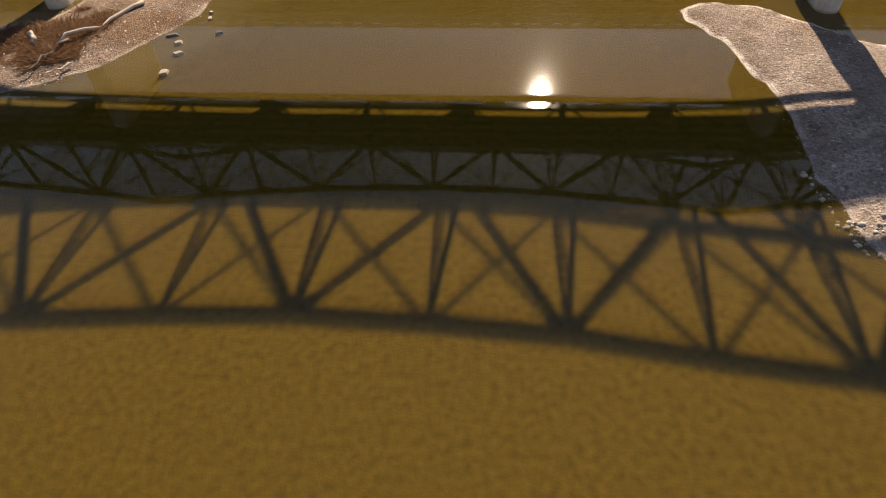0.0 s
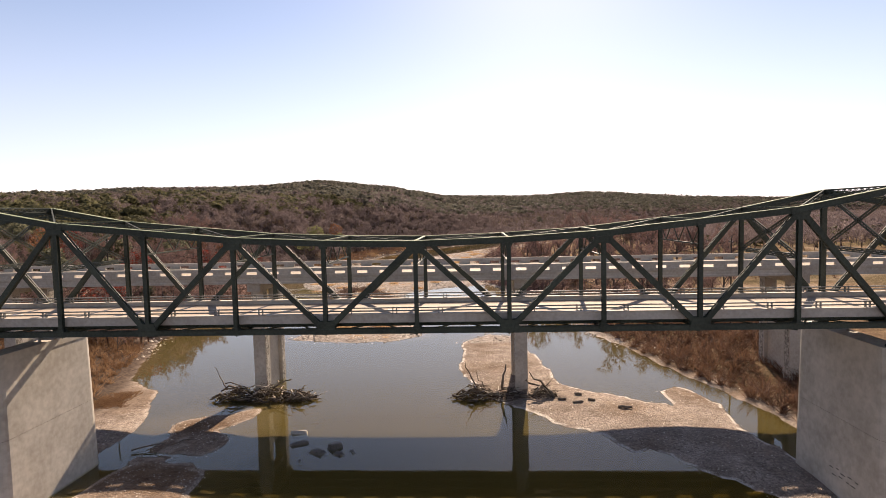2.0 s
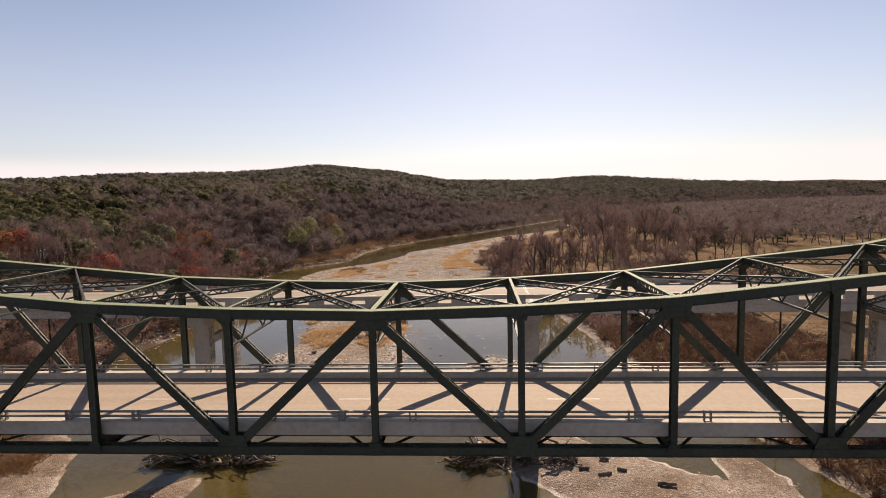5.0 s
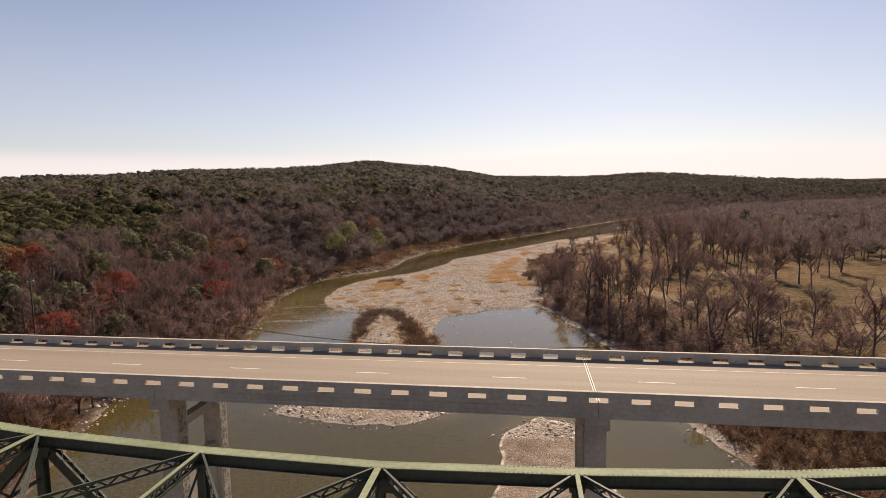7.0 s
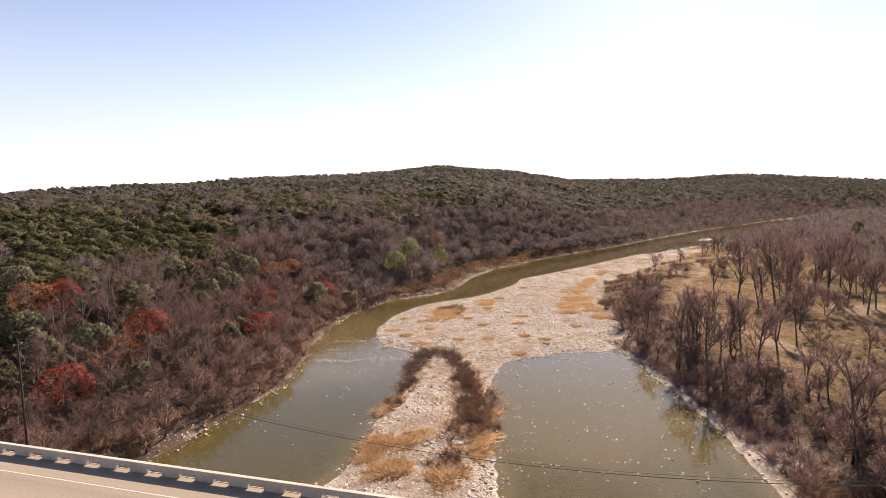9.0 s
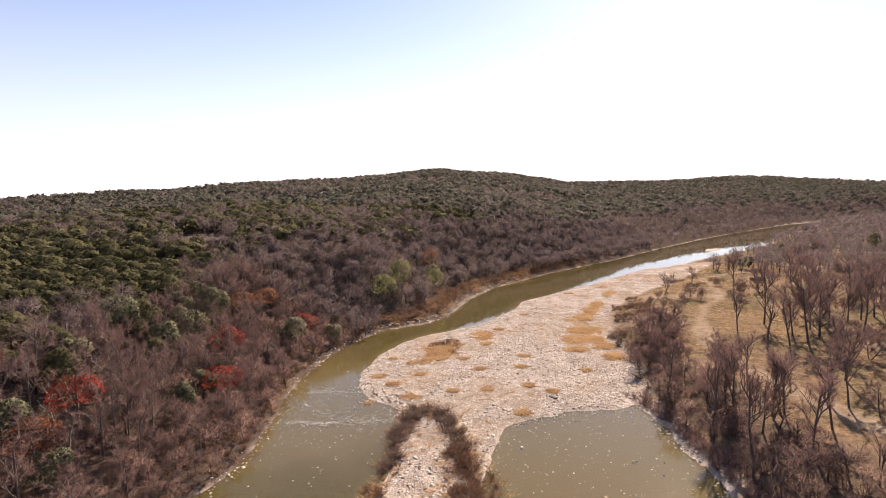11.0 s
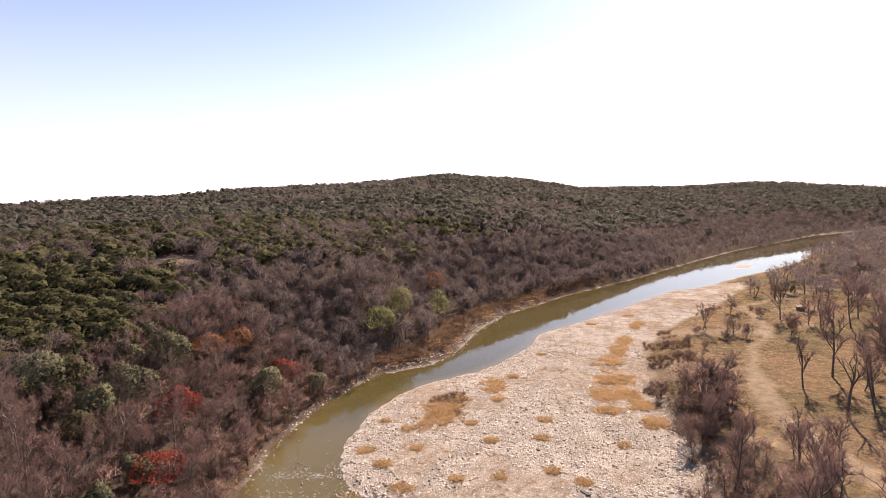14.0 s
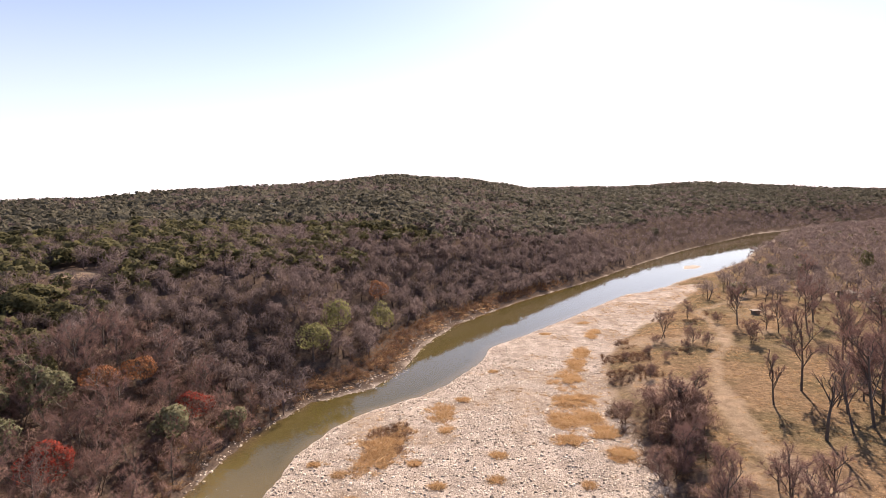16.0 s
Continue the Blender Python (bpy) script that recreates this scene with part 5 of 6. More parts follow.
BANK_SIDE = ((22.8, 119, 0.85, LEAN, 0), (25, 117.5, 0.9, LEAN, 2), (20.4, 124, 0.8, WIDE, 2), (30.5, 128, 1.05, TALL, 0), (36, 118.6, 0.95, LEAN, 1), (38, 114, 1.0, LEAN, 0), (34, 92, 1.1, WIDE, 0), (42, 96, 1.2, WIDE, 1), (40, 106, 1.15, LEAN, 1), (50, 103, 1.15, WIDE, 0), (47, 112, 1.2, TALL, 2), (56, 96, 1.1, WIDE, 2), (37, 138, 1.1, TALL, 4), (44, 150, 1.15, LEAN, 2), (50, 168, 1.2, TALL, 3))
OPEN_FIELD = ((56, 145, 1.0, WIDE, 0), (82, 183, 1.3, FIELD_OAKS, 0), (131, 254, 1.35, FIELD_OAKS, 1), (180, 320, 1.4, FIELD_OAKS, 2), (45, 105, 0.85, WIDE, 1), (58, 106, 0.9, WIDE, 2), (28, 140, 0.85, LEAN, 1), (62, 128, 0.8, WIDE, 1), (70, 115, 0.8, WIDE, 2), (52, 118, 0.75, WIDE, 0), (13, 160, 0.8, WIDE, 2), (95, 260, 1.2, TALL, 0), (110, 200, 1.2, FIELD_OAKS, 1), (150, 280, 1.3, FIELD_OAKS, 0))
for x, y, s, kind, k in FIELD_EDGE + BANK_SIDE + OPEN_FIELD:
    plant("bare_tree", kind[k], x, y, s, "tall leafless tree standing in dry grass on the flood plain" if kind not in (WIDE, FIELD_OAKS) else "spreading leafless tree on the flood plain", "tree", "trees on the flood plain")
grove = jitter_grid(14, 120, 88, 420, 6.5)
gl, gleft, gplain, gg, gz = plan(grove[:, 0], grove[:, 1])
dense = np.where(grove[:, 1] < 165, (gplain > 3) * (gplain < 36) * 0.85, (gplain > 46) * (gplain < 105) * 0.5) * ramp01(fbm(grove[:, 0], grove[:, 1], 40, 2, 31), -0.35, 0.15)
grove = grove[RNG.uniform(0, 1, len(grove)) < dense]
grove = grove[np.argsort(grove[:, 1])][::2]
for x, y in grove:
    kind = TALL if RNG.uniform() < 0.65 else WIDE
    plant("bare_tree", kind[int(RNG.integers(0, 3))], x, y, RNG.uniform(0.9, 1.3), "tall leafless grey tree in a grove", "tree", "trees in the grove")
plainwood = jitter_grid(60, 1100, 230, 1350, 8.0)
pl_, pleft, pplain, pg_, pz_ = plan(plainwood[:, 0], plainwood[:, 1])
thick = ramp01(fbm(plainwood[:, 0], plainwood[:, 1], 90, 3, 33), -0.35, -0.05)
keep = (pplain > 8 - 9 * (plainwood[:, 1] > 410)) & (-poly_distance(plainwood[:, 0], plainwood[:, 1], RIGHT_BANK, False) > 3) & ((plainwood[:, 1] > 335) | (plainwood[:, 0] > 100)) & (RNG.uniform(0, 1, len(plainwood)) < np.maximum(0.85 * thick, 0.95 * (pplain > 12) * (pplain < 85) * (plainwood[:, 1] > 330))) & in_view(plainwood)
plainwood = plainwood[keep]
pe = RNG.uniform(0, 1, len(plainwood)) < 0.07
close = ~pe & (plainwood[:, 1] < 470) & (plainwood[:, 0] < 220)
scatter("bare_wood", MID_BARE, plainwood[close], RNG.uniform(9, 13, close.sum()), HAZE_TWIG, "leafless grove on the bank beyond the field", "woodland", 1.0, 0.3)
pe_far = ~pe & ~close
scatter("bare_wood", BARE, plainwood[pe_far], RNG.uniform(9, 14, pe_far.sum()), HAZE_TWIG, "leafless groves scattered over the far flood plain", "woodland", 1.1, 0.3)
scatter("juniper_wood", EVER, plainwood[pe], RNG.uniform(6, 10, pe.sum()), CEDAR, "dark evergreens scattered over the far flood plain", "woodland", 1.0, 0.3)
plant("pine_tree", tree_meshes("t", leafy_tree(15, 7, 700, 0.6, lumps=12, low=0.2), BARK, CEDAR), 161, 428, 1.0, "lone dark green pine beside the field", "tree")

# brush along the banks
SHRUBS = [shrub(26, s, 0.022) for s in (0.45, 0.6, 0.75, 0.55, 0.5)]


def brush(x0, x1, y0, y1, step, test, h0, h1, mat, label):
    p = jitter_grid(x0, x1, y0, y1, step)
    land, left, plain, gravel, z = plan(p[:, 0], p[:, 1])
    ok = test(land, left, plain, p) & (z > 0.15)
    p = p[ok]
    return scatter("brush", SHRUBS, p, RNG.uniform(h0, h1, len(p)), mat, label, "brush", 1.15, 0.05)


brush(2, 70, 84, 206, 3.4, lambda land, left, plain, p: (plain > -0.5) & (plain < 12 + 6 * fbm(p[:, 0], p[:, 1], 14, 2, 41)), 1.2, 3.2, SHADE_BRUSH, "thick purple-brown leafless thicket along the river bank")
brush(-5, 60, 200, 330, 1.5, lambda land, left, plain, p: (plain > 0.5) & (plain < 22) & (fbm(p[:, 0], p[:, 1], 9, 3, 43) > 0.16 + 0.012 * plain), 0.7, 2.0, SHADE_BRUSH, "patchy low leafless brush beside the gravel")
copse = jitter_grid(2, 70, 86, 205, 5.2)
copse_plain = plan(copse[:, 0], copse[:, 1])[2]
copse = copse[(copse_plain > 0.8) & (copse_plain < 17 + 7 * fbm(copse[:, 0], copse[:, 1], 14, 2, 41) - 6 * ramp01(copse[:, 1], 172, 190))]
scatter("thicket", NEAR_BARE, copse, RNG.uniform(4.0, 8.0, len(copse)), TWIG, "thicket of slender purple-grey leafless trees along the river bank", "thicket", 1.25, 0.2)
under = jitter_grid(-150, -62, 56, 200, 5.0)
under_left = plan(under[:, 0], under[:, 1])[1]
under = under[(under_left > 1) & (under_left < 44)]
scatter("thicket", NEAR_BARE, under, RNG.uniform(4.0, 7.5, len(under)), TWIG, "young leafless trees filling the wooded river bank", "thicket", 1.3, 0.2)
brush(0, 40, 85, 156, 1.5, lambda land, left, plain, p: (-poly_distance(p[:, 0], p[:, 1], RIGHT_BANK, False) > np.where(p[:, 1] < 100, 2.6, 0.9)) & (plain < 1), 1.0, 3.0, TWIG, "tangled leafless brush hanging over the water's edge")
brush(22, 90, -30, 88, 1.6, lambda land, left, plain, p: (-poly_distance(p[:, 0], p[:, 1], RIGHT_BANK, False) > 0.25 + 1.2 * (p[:, 1] > 62)) & (plain < 24) & ((p[:, 1] > -9) | (plain > 0)), 1.2, 3.2, BRUSH, "red-brown dry brush covering the bank below the bridges")
brush(-110, -44, -60, 60, 1.5, lambda land, left, plain, p: (left > 1.2) & (left < 34), 1.0, 2.8, REED, "red-brown dry brush on the slope beside the bridge")
brush(-110, 20, 56, 380, 1.9, lambda land, left, plain, p: (left > np.where((p[:, 1] > 92) & (p[:, 1] < 203), 0.4, np.where(p[:, 1] < 93, 2.2, 3.5)) + np.where(p[:, 1] < 203, 1.0, 2.5) * fbm(p[:, 0], p[:, 1], 8, 2, 71)) & (left < 10), 0.8, 2.6, BRUSH, "rusty dry brush and reeds along the waterline")
brush(-85, 0, 205, 400, 1.9, lambda land, left, plain, p: (left > 2.5 + 2.5 * fbm(p[:, 0], p[:, 1], 8, 2, 71)) & (left < 13), 0.7, 2.2, REED, "ochre reeds and dry brush below the wooded slope")
brush(-150, -70, 55, 260, 2.9, lambda land, left, plain, p: (left > 9) & (left < 45), 1.2, 3.0, SHADE_BRUSH, "leafless undergrowth beneath the bank trees")
brush(3, 36, 226, 272, 1.3, lambda land, left, plain, p: (fbm(p[:, 0], p[:, 1], 8, 3, 47) > 0.02 + 0.012 * np.abs(p[:, 1] - 249)) & (np.abs(poly_distance(p[:, 0], p[:, 1], TRACK, False)) > 2), 0.6, 1.9, BRUSH, "low red-brown brush in heaps beside the gravel")
brush(0, 9, 196, 226, 1.2, lambda land, left, plain, p: np.hypot(p[:, 0] - 3.6, (p[:, 1] - 206) * 0.55) + 2.5 * fbm(p[:, 0], p[:, 1], 4, 2, 49) < 3.2, 0.7, 2.0, SHADE_BRUSH, "dark leafless brush at the edge of a thicket")
round_top = np.array([14.0, 195.0]) + RNG.normal(size=(26, 2)) * [2.6, 3.0]
scatter("thicket", NEAR_BARE, round_top, RNG.uniform(6.5, 10.5, 26), TWIG, "dense round clump of fine-twigged leafless trees", "thicket", 1.2, 0.2)
brush(40, 110, 95, 330, 3.2, lambda land, left, plain, p: (plain > 16) & (fbm(p[:, 0], p[:, 1], 18, 2, 45) > 0.22), 0.8, 2.2, BRUSH, "scattered dry brush on the flood plain")

# dry grass on the gravel
TUSSOCKS = [blades() for _ in range(6)]


def grass_patch(x, y, rx, ry, n, h, label="mound of golden dry grass on gravel"):
    """Tussocks thick in the middle of a ragged patch, and straying out of it."""
    xy = np.stack([x + rx * 0.62 * RNG.normal(size=2 * n), y + ry * 0.62 * RNG.normal(size=2 * n)], 1)
    far = np.hypot((xy[:, 0] - x) / rx, (xy[:, 1] - y) / ry)
    keep = far + (1.9 * fbm(xy[:, 0], xy[:, 1], 2.2 + 0.25 * min(rx, ry), 3, 51) if rx > 2.3 else 0.0) < 1.0
    keep &= ground_height(xy[:, 0], xy[:, 1]) > 0.05
    keep[np.argsort(far)[: n // (4 if rx < 2.3 else 12)]] = True
    xy, far = xy[keep], far[keep]
    size = h * RNG.uniform(0.35, 1.25, len(xy)) * np.clip(1.2 - 0.5 * far, 0.35, 1.2)
    ob = scatter("grass_mound", TUSSOCKS, xy, size * (0.7 if y < 60 else 1.0), REED if y < 60 else GRASS, label, "grass", 1.25, 0.03)
    del ob["kind"]
    return tagged(ob, group="grass mounds on the gravel")


for x, y, r in ((-56.7, 156, 1.6), (-46.5, 159, 1.3), (-36, 190, 2.2), (-50.8, 151, 1.6), (-58.5, 171, 1.0), (-52, 167.5, 1.1), (-32.7, 166.5, 1.0), (-23, 180, 1.5), (-22.6, 170.5, 1.2), (-13.2, 154, 1.2), (-18.5, 140.6, 1.4), (-19.2, 156.5, 1.3), (-35.5, 149, 1.0), (-44.3, 144, 1.8), (-52.7, 139.3, 1.0), (-35, 209, 1.8), (-15.6, 281, 1.6), (-6, 172, 1.1), (-28, 152, 0.9), (-39, 174, 1.0), (-1, 300, 1.6), (-30, 233, 1.2)):
    grass_patch(x, y, 1.2 * r, 1.1 * r, 22 + int(11 * r), 0.75)
for x, y, rx, ry, n in ((-47.5, 179, 5.2, 10.5, 420), (-38.5, 200, 4.5, 6.5, 120), (0.8, 280, 1.6, 5, 50), (2.5, 286, 1.6, 4, 40), (-3.5, 256, 2.6, 7, 110), (-6, 243, 3.4, 8, 150), (-9, 228, 4.5, 8, 220), (-8, 214, 6.5, 7, 330), (-10, 200, 4, 6, 150), (-4.5, 203, 4, 5, 140), (-9, 189, 3, 3, 70), (-1.5, 194, 4, 4, 120), (1.5, 185, 3, 4, 90), (-33, 87, 3.0, 6.5, 230), (-27, 79, 5.5, 3.2, 200), (-20, 79, 3.5, 3.0, 110), (-37.5, 99, 1.4, 6, 80), (-16.8, 92, 1.6, 8, 130), (-17.5, 104, 1.6, 6, 80), (-28, 88, 4, 5, 70), (-37, -5, 3.4, 4.6, 420), (-40, -6.5, 3.0, 3.4, 200), (-36, -9.5, 2.4, 2.4, 120), (-50, 30, 2.6, 4.0, 90)):
    grass_patch(x, y, rx, ry, n, 1.0, "broad patch of tall golden dry grass")
p = jitter_grid(-95, 0, 54, 330, 1.5)
p_left = plan(p[:, 0], p[:, 1])[1]
p = p[(p_left > 1.5) & (p_left < 9) & (fbm(p[:, 0], p[:, 1], 6, 3, 72) > 0.0)]
scatter("dry_grass", TUSSOCKS, p, RNG.uniform(0.4, 1.0, len(p)), GRASS, "golden dry grass along the foot of the wooded bank", "grass", 1.2, 0.03)
p = jitter_grid(-75, 70, 60, 420, 1.8)
pl_, le_, pn_, gr_, z_ = plan(p[:, 0], p[:, 1])
pick = (z_ > 0.25) & (le_ < 0) & (pn_ < 18) & (RNG.uniform(0, 1, len(p)) < 0.55 * ramp01(fbm(p[:, 0], p[:, 1], 9.0, 3, 11), 0.05, 0.35) + 0.25 * ramp01(pn_, -8, 4))
scatter("dry_grass", TUSSOCKS, p[pick], RNG.uniform(0.25, 0.6, pick.sum()), GRASS, "thin tufts of dry grass between the stones", "grass", 1.3, 0.02)
# brush on the island and the mound
ISLAND_BRUSH = ((-36.5, 101, -37.5, 112, 1.6, 60, 1.5), (-37.5, 112, -40, 126, 1.6, 75, 2.3), (-40, 126, -40, 139, 1.6, 75, 2.5), (-40, 139, -33, 134, 1.5, 60, 2.2), (-33, 134, -27, 122, 1.6, 80, 2.2), (-27, 122, -21, 107, 2.2, 130, 2.4), (-21, 107, -18.6, 95, 2.6, 140, 2.3), (-19, 95, -21, 82, 2.4, 90, 1.6), (-24, 110, -23, 92, 1.6, 60, 1.6), (-50, 184, -46, 190, 2.4, 70, 1.6), (-43, 176, -45, 186, 1.6, 40, 1.3))
for x0, y0, x1, y1, wide, n, h in ISLAND_BRUSH:
    n = int(0.62 * n)
    q = RNG.uniform(0, 1, n)
    xy = np.stack([x0 + (x1 - x0) * q, y0 + (y1 - y0) * q], 1) + RNG.normal(size=(n, 2)) * wide * 0.7
    scatter("brush", SHRUBS, xy, h * RNG.uniform(0.3, 1.1, n), BRUSH if h < 2 or x0 > -30 else SHADE_BRUSH, "dense dark leafless brush on a gravel island", "brush", 1.2, 0.03)
    xy += RNG.normal(size=(n, 2)) * wide * 0.8
    scatter("dry_grass", TUSSOCKS, xy, RNG.uniform(0.3, 1.0, n), GRASS, "golden dry grass among brush on the gravel", "grass", 1.2, 0.03)


p = jitter_grid(10, 75, 150, 330, 1.9)
pn_ = plan(p[:, 0], p[:, 1])[2]
p = p[(pn_ > 4) & (fbm(p[:, 0], p[:, 1], 9, 3, 61) > -0.05)]
scatter("dry_grass", TUSSOCKS, p, RNG.uniform(0.2, 0.45, len(p)), GRASS, "short dry grass over the flood plain", "grass", 1.6, 0.02)
# ---- stones, driftwood and other small things ----
STONE = foliage("river_stone", [(0.17, 0.138, 0.112), (0.28, 0.232, 0.19), (0.40, 0.34, 0.283), (0.58, 0.515, 0.44)], rough=0.85, thin=0.0, weight=0.8)
ROCK = material("dark_wet_rock", (0.05, 0.042, 0.036), (0.17, 0.145, 0.12), 1.2, rough=0.95, bump=0.6, fine=6, spread=0.2)
PALE_ROCK = material("pale_limestone", (0.24, 0.20, 0.16), (0.46, 0.40, 0.33), 1.2, rough=0.85, bump=0.5, fine=6, spread=0.2)
FOAM_SPARKLE = material("white_water_sparkle", (0.36, 0.36, 0.35), (0.62, 0.62, 0.61), 2.0, rough=0.5, spread=0.2)


def stone(flat=0.55, rough=0.22):
    """A rounded, chipped block of unit width."""
    q = np.arange(6) * np.pi / 3
    low, high = np.stack([np.cos(q), np.sin(q), 0 * q - 0.35], 1), np.stack([0.72 * np.cos(q + 0.4), 0.72 * np.sin(q + 0.4), 0 * q + 0.5], 1)
    v = np.concatenate([low, high, [[0, 0, -0.6]], [[0, 0, 0.62]]]) * [0.5, 0.5 * RNG.uniform(0.6, 1.0), 0.5 * flat]
    v *= 1 + RNG.uniform(-rough, rough, v.shape)
    i = np.arange(6)
    j = (i + 1) % 6
    f = np.concatenate([np.stack([i, j, j + 6], 1), np.stack([i, j + 6, i + 6], 1), np.stack([j, i, 0 * i + 12], 1), np.stack([i + 6, j + 6, 0 * i + 13], 1)])
    return v, f


def cobble(flat):
    """A small chipped cobble, open underneath."""
    q = np.arange(4) * np.pi / 2 + RNG.uniform(-0.3, 0.3, 4)
    low, high = np.stack([np.cos(q), np.sin(q), 0 * q - 0.3], 1), np.stack([0.66 * np.cos(q), 0.66 * np.sin(q), 0 * q + 0.55], 1)
    v = np.concatenate([low, high]) * [0.5, RNG.uniform(0.3, 0.5), 0.5 * flat] * (1 + RNG.uniform(-0.2, 0.2, (8, 3)))
    i = np.arange(4)
    j = (i + 1) % 4
    return v, np.concatenate([np.stack([i, j, j + 4], 1), np.stack([i, j + 4, i + 4], 1), [[4, 5, 6], [4, 6, 7]]])


STONES = [cobble(RNG.uniform(0.4, 0.85)) for _ in range(12)]


def pebble():
    """A flat chip of stone: four sides rising to an off-centre top."""
    q = np.arange(4) * np.pi / 2 + RNG.uniform(-0.5, 0.5, 4)
    v = np.concatenate([np.stack([0.5 * np.cos(q), RNG.uniform(0.3, 0.5) * np.sin(q), 0 * q - 0.05], 1), [[RNG.uniform(-0.15, 0.15), RNG.uniform(-0.15, 0.15), RNG.uniform(0.18, 0.34)]]])
    return v, np.array([[0, 1, 4], [1, 2, 4], [2, 3, 4], [3, 0, 4]])


PEBBLES = [pebble() for _ in range(12)]


def strew(x0, x1, y0, y1, count, test, lo, hi, label, sink=0.02, shapes=STONES):
    p = np.stack([RNG.uniform(x0, x1, count), RNG.uniform(y0, y1, count)], 1)
    land, left, plain, gravel, z = plan(p[:, 0], p[:, 1])
    p = p[test(land, left, plain, z, p)]
    size = lo * (hi / lo) ** (RNG.uniform(0, 1, len(p)) ** 1.7)
    return scatter("river_stones", shapes, p, size, STONE, label, "stones", 1.0, sink)


strew(-64, 14, 62, 250, 48000, lambda land, left, plain, z, p: (z > 0.06) & (left < 0) & (plain < 2) & (fbm(p[:, 0], p[:, 1], 9.0, 3, 11) < 0.22), 0.2, 1.0, "pale limestone cobbles covering a gravel bar")
strew(-64, 14, 62, 235, 85000, lambda land, left, plain, z, p: (z > 0.03) & (left < 0) & (plain < 2), 0.22, 0.6, "flat pale pebbles bedded in a gravel bar", 0.0, PEBBLES)
strew(-45, 40, 250, 345, 9000, lambda land, left, plain, z, p: (z > 0.06) & (left < 0) & (plain < -2) & (fbm(p[:, 0], p[:, 1], 9.0, 3, 11) < 0.2), 0.25, 0.9, "pale cobbles along the far end of a gravel bar")
strew(-80, 30, 62, 150, 12000, lambda land, left, plain, z, p: (z < 0.06) & (z > -0.14) & (left < -1), 0.2, 0.8, "cobbles breaking the surface of the shallows", -0.02)
strew(-78, 28, 66, 150, 240, lambda land, left, plain, z, p: (z < -0.1) & (left < -2), 0.25, 0.75, "scattered stones standing out of shallow water", -0.2)
strew(-68, -41, 124, 149, 1500, lambda land, left, plain, z, p: (z < 0.02) & (left < -2) & (fbm(p[:, 0], p[:, 1], 4, 2, 77) > 0.12), 0.2, 0.6, "stones breaking the surface of a riffle", -0.1)
strew(-26, 10, 134, 152, 1300, lambda land, left, plain, z, p: (z < 0.02) & (RNG.uniform(0, 1, len(p)) < ramp01(z, -0.34, -0.05)), 0.2, 0.6, "stones spilling from a gravel bar into a clear pool", -0.08)
strew(-24, 16, 84, 150, 1500, lambda land, left, plain, z, p: (z < -0.05) & (left < -2), 0.18, 0.6, "small stones lying on the bed of a clear pool", 0.02)
strew(-46, 40, -34, 62, 42000, lambda land, left, plain, z, p: (z > -0.05) & (left < 0) & (plain < 0), 0.10, 0.26, "small flat pebbles bedded in damp gravel", 0.0, PEBBLES)
strew(-46, 40, -34, 62, 12000, lambda land, left, plain, z, p: (z > 0.02) & (left < 0) & (plain < 0), 0.07, 0.36, "small pebbles on the gravel below the bridges")
strew(21, 44, -46, -23, 3200, lambda land, left, plain, z, p: (z > -0.1) & (fbm(p[:, 0], p[:, 1], 5, 2, 73) > -0.25), 0.14, 0.6, "scattered broken limestone cobbles on damp gravel", -0.02)
strew(-90, -40, 52, 330, 20000, lambda land, left, plain, z, p: (left > -1.5) & (left < np.where((p[:, 1] > 92) & (p[:, 1] < 203), 0.6, np.where(p[:, 1] < 93, 2.6, 4.5)) + 2.5 * fbm(p[:, 0], p[:, 1], 8, 2, 71)) & (z > -0.15), 0.22, 1.0, "tumbled pale stones along the wooded bank")
strew(14, 40, 56, 150, 1500, lambda land, left, plain, z, p: (plain > -7) & (plain < 1.5) & (z > -0.15), 0.25, 0.9, "tumbled pale stones along the flood plain bank")


def gravel_islet(x, y, rx, ry, turn):
    """A low gravel mound standing out of the water."""
    q = np.arange(24) * 2 * np.pi / 24
    out = 1 + 0.22 * np.sin(2 * q + 1) + 0.1 * np.sin(5 * q)
    rings = [np.stack([rx * out * k * np.cos(q), ry * out * k * np.sin(q), 0 * q + h], 1) for k, h in ((1.15, -0.3), (0.95, 0.06), (0.6, 0.22), (0.25, 0.3))]
    v = np.concatenate(rings + [[[0, 0, 0.32]]])
    i = np.arange(24)
    j = (i + 1) % 24
    f = [np.stack([a * 24 + i, a * 24 + j, a * 24 + 24 + j, a * 24 + 24 + i], 1) for a in range(3)]
    quad = np.concatenate(f)
    tri = np.concatenate([np.stack([quad[:, 0], quad[:, 1], quad[:, 2]], 1), np.stack([quad[:, 0], quad[:, 2], quad[:, 3]], 1), np.stack([72 + i, 72 + j, 0 * i + 96], 1)])
    ob = tagged(new("gravel_islet", array_mesh("gravel_islet", v, tri, SHINGLE)), "small low islet of pale gravel in the river", "islet", "gravel islets")
    ob.location, ob.rotation_euler = (x, y, 0), (0, 0, turn)


SHINGLE = material("pale_shingle", (0.10, 0.075, 0.055), (0.25, 0.20, 0.155), 1.5, rough=0.9, bump=0.6, fine=5, spread=0.15)
for spot in ((81, 485, 4.2, 13, -0.35), (58, 406, 4.0, 10, -0.6)):
    gravel_islet(*spot)

# riffle across the side channel: pale flecks stand in for foam and sun sparkle
n = 2600
fp = np.stack([RNG.uniform(-76, -46, n), 131 + RNG.normal(size=n) * 9], 1)
